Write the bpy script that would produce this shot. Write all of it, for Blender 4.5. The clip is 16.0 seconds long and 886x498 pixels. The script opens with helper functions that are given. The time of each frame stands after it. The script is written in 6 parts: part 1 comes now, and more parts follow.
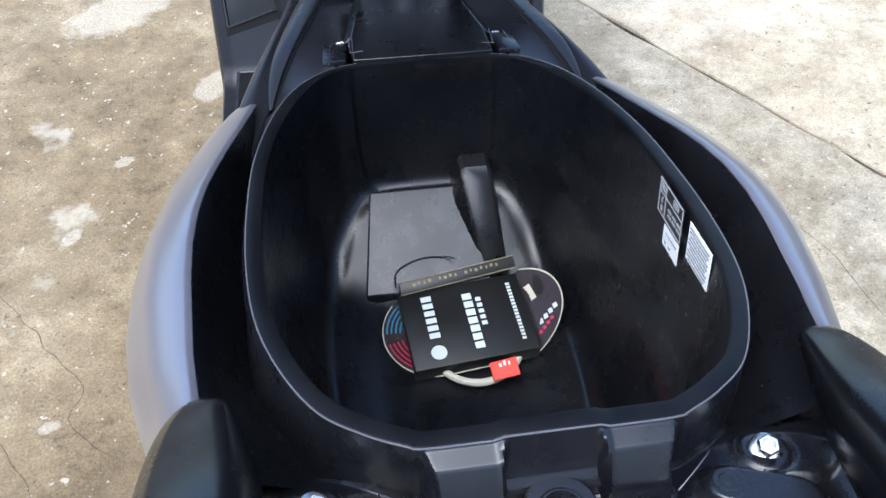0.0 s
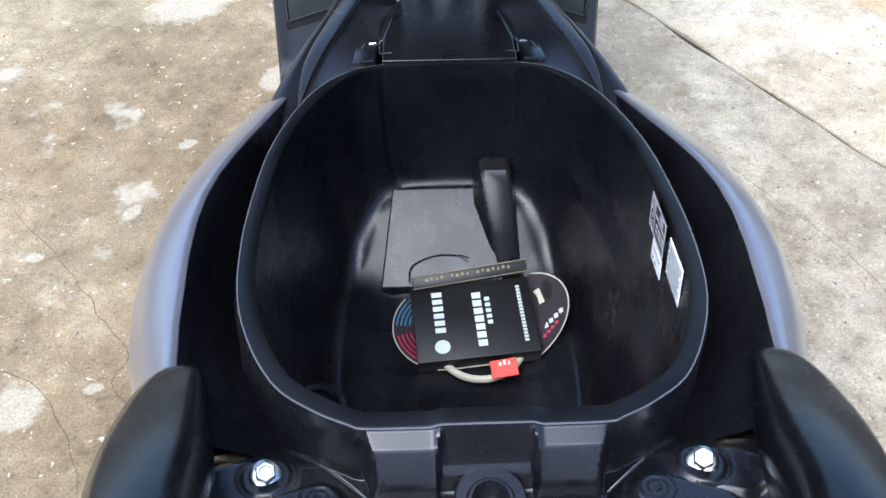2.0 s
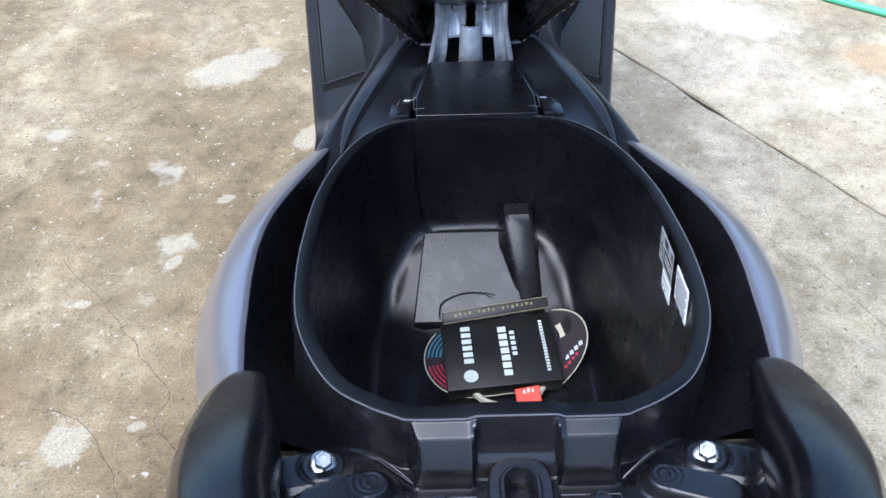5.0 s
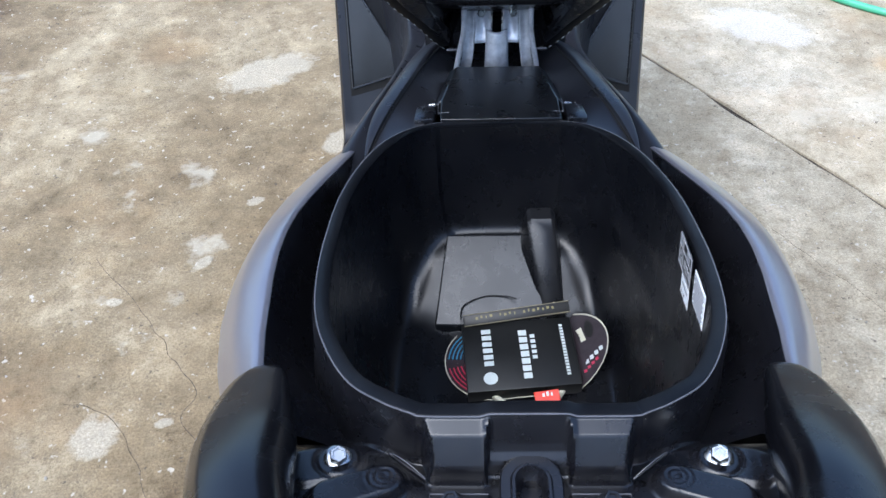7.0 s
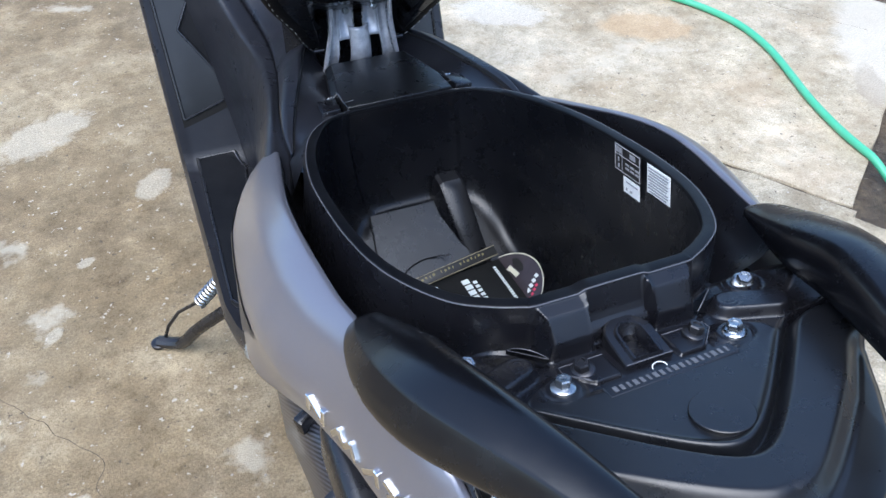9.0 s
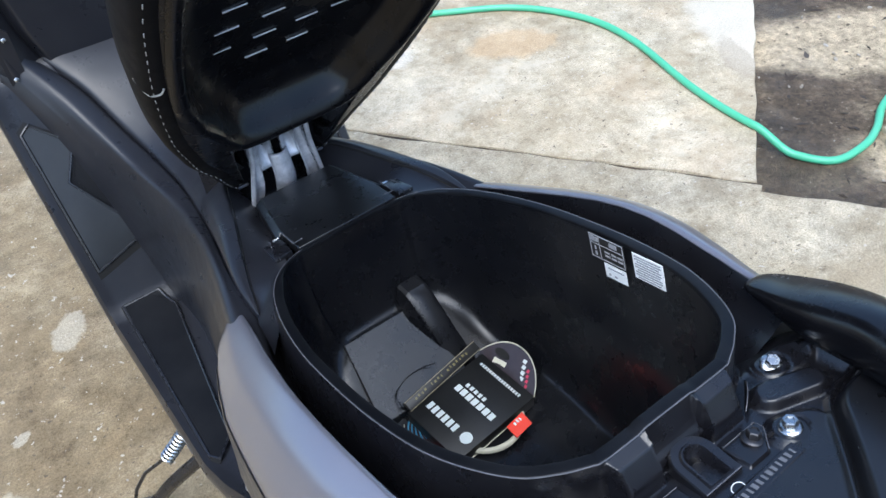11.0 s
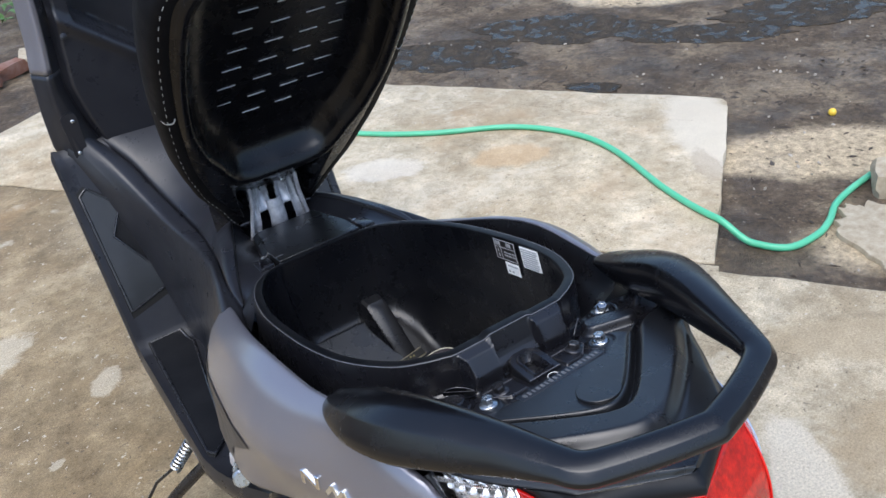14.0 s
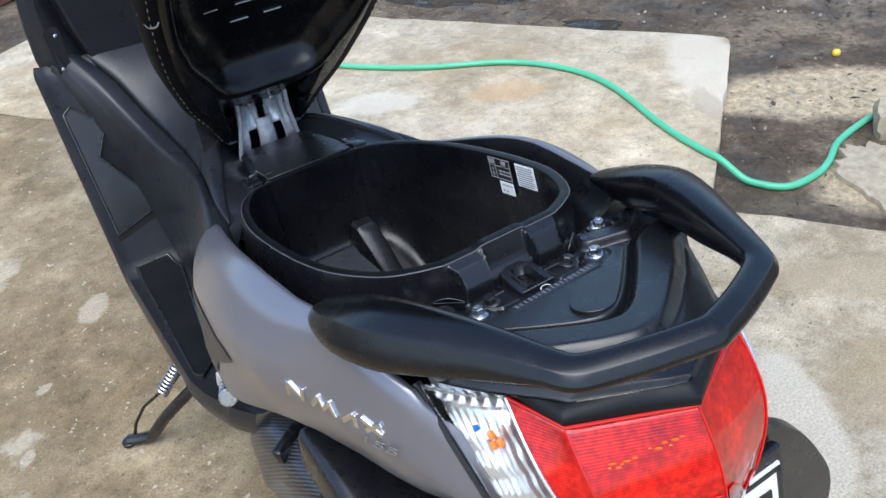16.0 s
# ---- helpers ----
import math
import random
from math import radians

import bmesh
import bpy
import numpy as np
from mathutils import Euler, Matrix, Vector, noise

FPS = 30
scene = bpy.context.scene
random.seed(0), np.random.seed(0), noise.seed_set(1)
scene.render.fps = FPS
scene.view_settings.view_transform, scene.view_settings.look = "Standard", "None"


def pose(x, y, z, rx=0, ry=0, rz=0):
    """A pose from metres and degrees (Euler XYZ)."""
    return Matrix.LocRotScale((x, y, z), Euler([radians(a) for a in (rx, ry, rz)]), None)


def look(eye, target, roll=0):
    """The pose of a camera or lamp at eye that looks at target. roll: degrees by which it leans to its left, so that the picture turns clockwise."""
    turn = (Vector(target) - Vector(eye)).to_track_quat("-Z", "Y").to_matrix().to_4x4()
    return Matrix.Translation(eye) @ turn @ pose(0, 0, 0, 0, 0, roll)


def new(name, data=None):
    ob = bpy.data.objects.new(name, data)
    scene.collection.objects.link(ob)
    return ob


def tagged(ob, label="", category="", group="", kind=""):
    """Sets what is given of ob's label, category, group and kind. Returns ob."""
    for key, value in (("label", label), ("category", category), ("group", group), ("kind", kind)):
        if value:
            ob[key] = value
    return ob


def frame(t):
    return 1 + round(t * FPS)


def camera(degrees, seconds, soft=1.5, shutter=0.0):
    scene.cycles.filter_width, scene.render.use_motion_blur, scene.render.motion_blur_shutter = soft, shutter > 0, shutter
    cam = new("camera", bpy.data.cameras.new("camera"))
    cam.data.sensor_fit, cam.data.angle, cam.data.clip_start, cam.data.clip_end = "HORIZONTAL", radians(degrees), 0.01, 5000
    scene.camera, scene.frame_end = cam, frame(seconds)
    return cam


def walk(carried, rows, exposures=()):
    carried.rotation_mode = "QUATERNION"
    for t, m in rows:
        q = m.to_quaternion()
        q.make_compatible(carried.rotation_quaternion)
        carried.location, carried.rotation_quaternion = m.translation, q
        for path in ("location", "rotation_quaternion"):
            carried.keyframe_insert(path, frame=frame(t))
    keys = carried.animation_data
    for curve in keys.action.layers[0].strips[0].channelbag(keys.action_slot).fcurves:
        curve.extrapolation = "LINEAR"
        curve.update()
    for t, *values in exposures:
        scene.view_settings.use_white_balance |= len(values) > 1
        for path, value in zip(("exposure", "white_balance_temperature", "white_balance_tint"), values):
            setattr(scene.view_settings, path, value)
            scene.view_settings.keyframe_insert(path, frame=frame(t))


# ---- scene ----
cam = camera(55.2, 16.0)
PATH = [
    (0, (-0.104, -0.206, 1.216), (0.122, 1.091, -0.29), 1.7),
    (0.5, (-0.06, -0.23, 1.213), (0.059, 1.052, -0.318), 0.7),
    (1, (-0.039, -0.244, 1.22), (0.02, 1.034, -0.318), -0.7),
    (1.5, (-0.042, -0.235, 1.227), (-0.012, 1.059, -0.298), -0.9),
    (2, (-0.034, -0.235, 1.241), (0.012, 1.077, -0.268), 0.0),
    (2.5, (-0.041, -0.275, 1.242), (0.021, 1.02, -0.281), 0.5),
    (3, (-0.045, -0.279, 1.244), (0.009, 1.003, -0.291), -0.6),
    (3.5, (-0.043, -0.278, 1.258), (0.002, 1.03, -0.254), -1.2),
    (4, (-0.047, -0.306, 1.287), (-0.015, 1.095, -0.14), -0.7),
    (4.2, (-0.05, -0.316, 1.281), (-0.017, 1.103, -0.128), -0.5),
    (6.5, (-0.04, -0.317, 1.288), (-0.105, 1.111, -0.111), -3.3),
    (7, (-0.038, -0.327, 1.286), (-0.104, 1.108, -0.106), -2.4),
    (7.5, (-0.058, -0.342, 1.279), (-0.153, 1.091, -0.113), -1.6),
    (8, (-0.095, -0.356, 1.288), (-0.09, 1.075, -0.109), -1.6),
    (8.5, (-0.236, -0.393, 1.301), (0.139, 1.01, -0.074), -0.1),
    (8.6, (-0.263, -0.404, 1.303), (0.174, 0.988, -0.065), -0.2),
    (9, (-0.327, -0.401, 1.288), (0.235, 0.971, -0.054), 0.4),
    (9.2, (-0.332, -0.36, 1.286), (0.239, 1.018, -0.047), -0.1),
    (11.3, (-0.388, -0.241, 1.388), (0.457, 0.953, 0.024), -7.5),
    (11.5, (-0.426, -0.254, 1.357), (0.476, 0.86, -0.037), -5.8),
    (12, (-0.481, -0.325, 1.364), (0.5, 0.669, -0.069), -3.4),
    (12.5, (-0.467, -0.414, 1.362), (0.489, 0.683, -0.01), -3.9),
    (12.9, (-0.445, -0.509, 1.37), (0.457, 0.739, 0.094), -5.0),
    (13, (-0.442, -0.531, 1.377), (0.446, 0.753, 0.126), -5.4),
    (13.5, (-0.44, -0.6, 1.386), (0.418, 0.812, 0.26), -6.6),
    (14, (-0.441, -0.627, 1.391), (0.403, 0.844, 0.332), -7.9),
    (14.5, (-0.438, -0.632, 1.38), (0.387, 0.856, 0.328), -8.2),
    (15, (-0.441, -0.623, 1.363), (0.374, 0.847, 0.279), -7.9),
    (15.5, (-0.432, -0.625, 1.352), (0.381, 0.817, 0.23), -7.9),
    (15.8, (-0.437, -0.622, 1.334), (0.373, 0.804, 0.188), -7.3),
    (16, (-0.442, -0.623, 1.335), (0.367, 0.791, 0.175), -6.9),
]
walk(cam, [(t, look(eye, target, roll)) for t, eye, target, roll in PATH], [(0.0, 1.91, 6000, 8), (2.5, 1.96, 5950, 8), (4.0, 1.90, 5900, 8), (7.0, 1.66, 5850, 8), (9.0, 1.56, 5850, 8), (11.5, 1.57, 6050, 6), (12.0, 1.57, 6330, 11), (12.8, 1.49, 6320, 10), (14.0, 1.30, 6280, 9), (14.6, 1.36, 6250, 9), (16.0, 1.35, 6150, 7)])

# ---- light: bright hazy sky, its veiled sun high behind and beside the scooter ----
SUN_UP, SUN_TURN = 62.0, 224.0
world = bpy.data.worlds.new("sky")
scene.world = world
world.use_nodes = True
wn, wl = world.node_tree.nodes, world.node_tree.links
sky = wn.new("ShaderNodeTexSky")
sky.sky_type = "NISHITA"
sky.sun_disc = False
sky.sun_elevation, sky.sun_rotation = radians(SUN_UP), radians(SUN_TURN)
sky.air_density, sky.dust_density, sky.ozone_density = 1.0, 2.5, 3.0
wl.new(sky.outputs[0], wn["Background"].inputs[0])
wn["Background"].inputs[1].default_value = 0.105
sun = new("sun", bpy.data.lights.new("sun", "SUN"))
sun.data.energy, sun.data.angle, sun.data.color = 1.15, radians(66), (0.98, 0.98, 1.0)
sun_way = Vector((math.sin(radians(SUN_TURN)) * math.cos(radians(SUN_UP)), math.cos(radians(SUN_TURN)) * math.cos(radians(SUN_UP)), math.sin(radians(SUN_UP))))
sun.matrix_world = look(sun_way * 30, (0, 0, 0))


# ---- materials ----
def mat(name, color, rough=0.5, metal=0.0, coat=0.0, spec=0.5):
    m = bpy.data.materials.new(name)
    m.use_nodes = True
    b = m.node_tree.nodes["Principled BSDF"]
    b.inputs["Base Color"].default_value = (*color, 1)
    b.inputs["Roughness"].default_value = rough
    b.inputs["Metallic"].default_value = metal
    b.inputs["Coat Weight"].default_value = coat
    b.inputs["Specular IOR Level"].default_value = spec
    return m


def nodes_of(m):
    return m.node_tree.nodes, m.node_tree.links, m.node_tree.nodes["Principled BSDF"]


def noise_node(m, scale, detail=4.0, rough=0.55, offset=0.0):
    n, l, b = nodes_of(m)
    tc = n.new("ShaderNodeTexCoord")
    mp = n.new("ShaderNodeMapping")
    mp.inputs["Location"].default_value = (offset, offset * 0.7, offset * 0.3)
    t = n.new("ShaderNodeTexNoise")
    t.inputs["Scale"].default_value, t.inputs["Detail"].default_value, t.inputs["Roughness"].default_value = scale, detail, rough
    l.new(tc.outputs["Object"], mp.inputs["Vector"])
    l.new(mp.outputs[0], t.inputs["Vector"])
    return t.outputs["Fac"]


def ramp(m, fac, stops):
    n, l, b = nodes_of(m)
    r = n.new("ShaderNodeValToRGB")
    while len(r.color_ramp.elements) < len(stops):
        r.color_ramp.elements.new(0.5)
    for e, (p, c) in zip(r.color_ramp.elements, stops):
        e.position = p
        e.color = (*c, 1) if not isinstance(c, float) else (c, c, c, 1)
    l.new(fac, r.inputs[0])
    return r.outputs[0]


def mixed(m, fac, a, c, mode="MIX"):
    n, l, b = nodes_of(m)
    x = n.new("ShaderNodeMix")
    x.data_type, x.blend_type = "RGBA", mode
    for sock, v in ((0, fac), (6, a), (7, c)):
        if isinstance(v, (int, float)):
            x.inputs[sock].default_value = v
        elif isinstance(v, tuple):
            x.inputs[sock].default_value = (*v, 1)
        else:
            l.new(v, x.inputs[sock])
    return x.outputs[2]


def bump(m, fac, strength=0.2, distance=0.002, after=None):
    n, l, b = nodes_of(m)
    u = n.new("ShaderNodeBump")
    u.inputs["Strength"].default_value, u.inputs["Distance"].default_value = strength, distance
    l.new(fac, u.inputs["Height"])
    if after:
        l.new(after, u.inputs["Normal"])
    l.new(u.outputs[0], b.inputs["Normal"])
    return u.outputs[0]


def plastic(name, color, rough, grain=900.0, strength=0.12, dust=0.03):
    """Moulded plastic with a fine grain, faint dust and scuffs."""
    m = mat(name, color, rough)
    n, l, b = nodes_of(m)
    fine = noise_node(m, grain, 2)
    big = noise_node(m, 9, 6, 0.7)
    lighter = tuple(c + dust for c in color)
    l.new(ramp(m, big, [(0.42, color), (0.75, lighter)]), b.inputs["Base Color"])
    l.new(ramp(m, noise_node(m, 25, 5, 0.65, 3.0), [(0.3, rough - 0.07), (0.7, rough + 0.08)]), b.inputs["Roughness"])
    bump(m, fine, strength, 0.0006)
    return m


M_BUCKET = plastic("bucket_plastic", (0.0036, 0.0040, 0.0056), 0.28, 700, 0.06, 0.005)
M_LIP = plastic("lip_plastic", (0.0042, 0.0046, 0.006), 0.36, 700, 0.10, 0.008)
M_BLACK = plastic("black_plastic", (0.006, 0.006, 0.008), 0.28, 900, 0.05, 0.005)
M_RAIL = plastic("satin_black_paint", (0.0035, 0.0035, 0.0045), 0.24, 1500, 0.02, 0.002)
# pale grey that paints highlights along the edges of black mouldings
M_GLINT = plastic("edge_glint", (0.10, 0.10, 0.11), 0.35, 900, 0.05, 0.01)
M_DECK = plastic("tail_plastic", (0.007, 0.0075, 0.009), 0.30, 900, 0.12, 0.006)
M_FAIR = plastic("fairing_plastic", (0.013, 0.0137, 0.0175), 0.32, 900, 0.10, 0.008)
M_PLATE = plastic("tray_plastic", (0.008, 0.0095, 0.0125), 0.28, 900, 0.06, 0.008)
M_BAND = plastic("tail_band_plastic", (0.006, 0.0065, 0.008), 0.42, 900, 0.12, 0.005)
M_MAT = plastic("foot_mat_rubber", (0.019, 0.022, 0.026), 0.42, 600, 0.25, 0.008)
M_RUBBER = plastic("rubber_mat", (0.006, 0.0065, 0.008), 0.55, 600, 0.25, 0.006)
for m_, s_ in ((M_BUCKET, 0.46), (M_LIP, 0.17), (M_RAIL, 0.60), (M_DECK, 0.68), (M_FAIR, 0.44), (M_MAT, 0.50), (M_RUBBER, 0.12), (M_BLACK, 0.72), (M_BAND, 0.30), (M_PLATE, 0.55)):
    nodes_of(m_)[2].inputs["Specular IOR Level"].default_value = s_
M_TYRE = plastic("tyre_rubber", (0.02, 0.02, 0.02), 0.75, 300, 0.3, 0.01)
M_LEATHER = plastic("seat_vinyl", (0.004, 0.0042, 0.0054), 0.62, 450, 0.30, 0.004)
nodes_of(M_LEATHER)[2].inputs["Specular IOR Level"].default_value = 0.10
M_BASE = plastic("seat_base_plastic", (0.003, 0.003, 0.004), 0.26, 500, 0.05, 0.002)
nodes_of(M_BASE)[2].inputs["Specular IOR Level"].default_value = 0.36
# near-black that holds the shade of gaps, grooves and cavities; also one rivet
M_DARK = mat("cavity_black", (0.004, 0.004, 0.004), 0.8)

M_PAINT = mat("grey_metallic_paint", (0.20, 0.195, 0.205), 0.30, 0.55, 0.8)
n_, l_, b_ = nodes_of(M_PAINT)
b_.inputs["Coat Roughness"].default_value = 0.25
l_.new(ramp(M_PAINT, noise_node(M_PAINT, 2600, 2), [(0.3, (0.185, 0.183, 0.212)), (0.7, (0.25, 0.247, 0.282))]), b_.inputs["Base Color"])
bump(M_PAINT, noise_node(M_PAINT, 1800, 1), 0.03, 0.0003)
M_PAINTDARK = plastic("dark_grey_trim", (0.036, 0.036, 0.040), 0.38, 900, 0.08, 0.01)

M_ZINC = mat("zinc_plate", (0.50, 0.52, 0.53), 0.34, 1.0)
l_ = nodes_of(M_ZINC)[1]
l_.new(ramp(M_ZINC, noise_node(M_ZINC, 130, 4), [(0.3, 0.18), (0.7, 0.4)]), nodes_of(M_ZINC)[2].inputs["Roughness"])
M_STEEL = mat("galvanised_steel", (0.60, 0.61, 0.63), 0.36, 0.40)
l_ = nodes_of(M_STEEL)[1]
l_.new(ramp(M_STEEL, noise_node(M_STEEL, 60, 5, 0.7), [(0.3, (0.38, 0.39, 0.42)), (0.7, (0.70, 0.71, 0.74))]), nodes_of(M_STEEL)[2].inputs["Base Color"])
bump(M_STEEL, noise_node(M_STEEL, 300, 3), 0.15, 0.0005)
M_BLACKBOLT = mat("black_bolt", (0.06, 0.06, 0.065), 0.32, 0.8)
M_CHROME = mat("chrome", (0.85, 0.86, 0.87), 0.08, 1.0)
M_SATIN = mat("satin_silver", (0.33, 0.33, 0.34), 0.4, 0.7)
# light caught in the seat base's slots, put into a pale colour
M_SLOT = mat("slot_glint", (0.62, 0.63, 0.66), 0.5)
M_STITCH = mat("white_thread", (0.32, 0.32, 0.31), 0.8)
M_WHITE = plastic("white_label", (0.82, 0.82, 0.80), 0.5, 300, 0.02, 0.04)
M_PRINT = mat("grey_print", (0.30, 0.30, 0.31), 0.6)
M_STAMP = mat("stamped_metal", (0.17, 0.17, 0.175), 0.45, 0.4)
M_LABELBLACK = mat("black_label", (0.012, 0.012, 0.013), 0.3)
M_CARTON = plastic("black_carton", (0.006, 0.0065, 0.0065), 0.42, 400, 0.1, 0.006)
M_CARTONEDGE = plastic("kraft_carton", (0.24, 0.21, 0.14), 0.7, 200, 0.1, 0.03)
M_INK = mat("white_ink", (0.62, 0.68, 0.68), 0.5)
M_GOLD = mat("gold_ink", (0.20, 0.17, 0.07), 0.45, 0.3)
M_CARD = plastic("dark_blister_card", (0.035, 0.028, 0.033), 0.22, 200, 0.05, 0.02)
M_BLUE = mat("blue_ink", (0.05, 0.25, 0.42), 0.4)
M_PINK = mat("crimson_ink", (0.50, 0.03, 0.08), 0.4)
M_CREAM = plastic("cream_strip", (0.55, 0.53, 0.42), 0.5, 200, 0.05, 0.05)
M_REDTAG = plastic("red_tag", (0.78, 0.04, 0.015), 0.45, 200, 0.05, 0.03)
M_HOSE = plastic("green_hose", (0.085, 0.44, 0.25), 0.34, 200, 0.05, 0.04)
M_FRUIT = plastic("yellow_fruit_skin", (0.75, 0.50, 0.03), 0.45, 200, 0.2, 0.05)
M_AMBER = mat("amber_bulb_spark", (0.75, 0.16, 0.015), 0.2)
M_BULBBLUE = mat("blue_bulb_cap", (0.02, 0.12, 0.35), 0.2)

M_RED = mat("red_lens", (0.62, 0.006, 0.006), 0.10, 0.0, 1.0)
n_, l_, b_ = nodes_of(M_RED)
b_.inputs["Specular IOR Level"].default_value = 0.14
w_ = n_.new("ShaderNodeTexWave")
w_.inputs["Scale"].default_value, w_.inputs["Distortion"].default_value = 130, 1.2
w_.bands_direction = "Z"
t_ = n_.new("ShaderNodeTexCoord")
l_.new(t_.outputs["Object"], w_.inputs["Vector"])
deep_ = ramp(M_RED, noise_node(M_RED, 17, 7, 0.72), [(0.34, (0.30, 0.002, 0.0015)), (0.46, (0.52, 0.006, 0.003)), (0.62, (0.72, 0.013, 0.004))])
prism_ = ramp(M_RED, noise_node(M_RED, 120, 3, 0.6, 7.0), [(0.36, (0.62, 0.55, 0.55)), (0.54, (1.0, 1.0, 1.0)), (0.68, (1.25, 1.2, 1.2))])
l_.new(mixed(M_RED, 0.8, deep_, prism_, "MULTIPLY"), b_.inputs["Base Color"])
bump(M_RED, w_.outputs["Fac"], 0.30, 0.0010)
M_REDDEEP = mat("deep_red_lens", (0.24, 0.003, 0.003), 0.12, 0.0, 0.8)
M_REDRIM = mat("red_lens_rim", (0.62, 0.010, 0.006), 0.06, 0.0, 0.4)
M_GLASS = mat("clear_lens", (1, 1, 1), 0.02)
nodes_of(M_GLASS)[2].inputs["Transmission Weight"].default_value = 1.0
nodes_of(M_GLASS)[2].inputs["IOR"].default_value = 1.12
M_REFLECTOR = mat("lamp_reflector", (0.78, 0.78, 0.79), 0.22, 0.85)
bump(M_REFLECTOR, noise_node(M_REFLECTOR, 60, 2), 0.12, 0.003)

M_CARBON = mat("carbon_film", (0.02, 0.02, 0.025), 0.32, 0.0, 0.35)
n_, l_, b_ = nodes_of(M_CARBON)
w_ = n_.new("ShaderNodeTexWave")
w_.inputs["Scale"].default_value, w_.inputs["Distortion"].default_value = 62, 0.3
w_.bands_direction = "DIAGONAL"
t_ = n_.new("ShaderNodeTexCoord")
l_.new(t_.outputs["Object"], w_.inputs["Vector"])
l_.new(ramp(M_CARBON, w_.outputs["Fac"], [(0.35, (0.004, 0.004, 0.006)), (0.65, (0.055, 0.058, 0.072))]), b_.inputs["Base Color"])

def patch_mask(m, cx, cy, rx, ry, turn, wobble=1.0, scale=14.0, edge=(0.75, 1.05), seed=0.0):
    """1 inside an uneven stain at cx, cy, 0 outside."""
    n, l, b = nodes_of(m)
    tc, mp, ln, ad = n.new("ShaderNodeTexCoord"), n.new("ShaderNodeMapping"), n.new("ShaderNodeVectorMath"), n.new("ShaderNodeMath")
    mp.vector_type = "TEXTURE"
    mp.inputs["Location"].default_value, mp.inputs["Rotation"].default_value, mp.inputs["Scale"].default_value = (cx, cy, 0), (0, 0, radians(turn)), (rx, ry, 100)
    ln.operation, ad.operation = "LENGTH", "MULTIPLY_ADD"
    l.new(tc.outputs["Object"], mp.inputs["Vector"])
    l.new(mp.outputs[0], ln.inputs[0])
    l.new(noise_node(m, scale, 9, 0.7, seed), ad.inputs[0])
    ad.inputs[1].default_value = wobble
    sh = n.new("ShaderNodeMath")
    sh.operation = "SUBTRACT"
    l.new(ln.outputs["Value"], sh.inputs[0])
    sh.inputs[1].default_value = wobble * 0.5
    l.new(sh.outputs[0], ad.inputs[2])
    return ramp(m, ad.outputs[0], [(edge[0], 1.0), (edge[1], 0.0)])


SPILLS = ((-0.36, 1.40, 0.075, 0.04, 60), (-0.60, 1.72, 0.15, 0.085, 35), (-0.78, 0.85, 0.020, 0.014, 0), (-0.54, 1.166, 0.024, 0.014, 30), (-0.62, 0.96, 0.03, 0.016, 50), (-0.72, 0.52, 0.05, 0.05, 0), (-0.60, 0.55, 0.022, 0.012, 10))


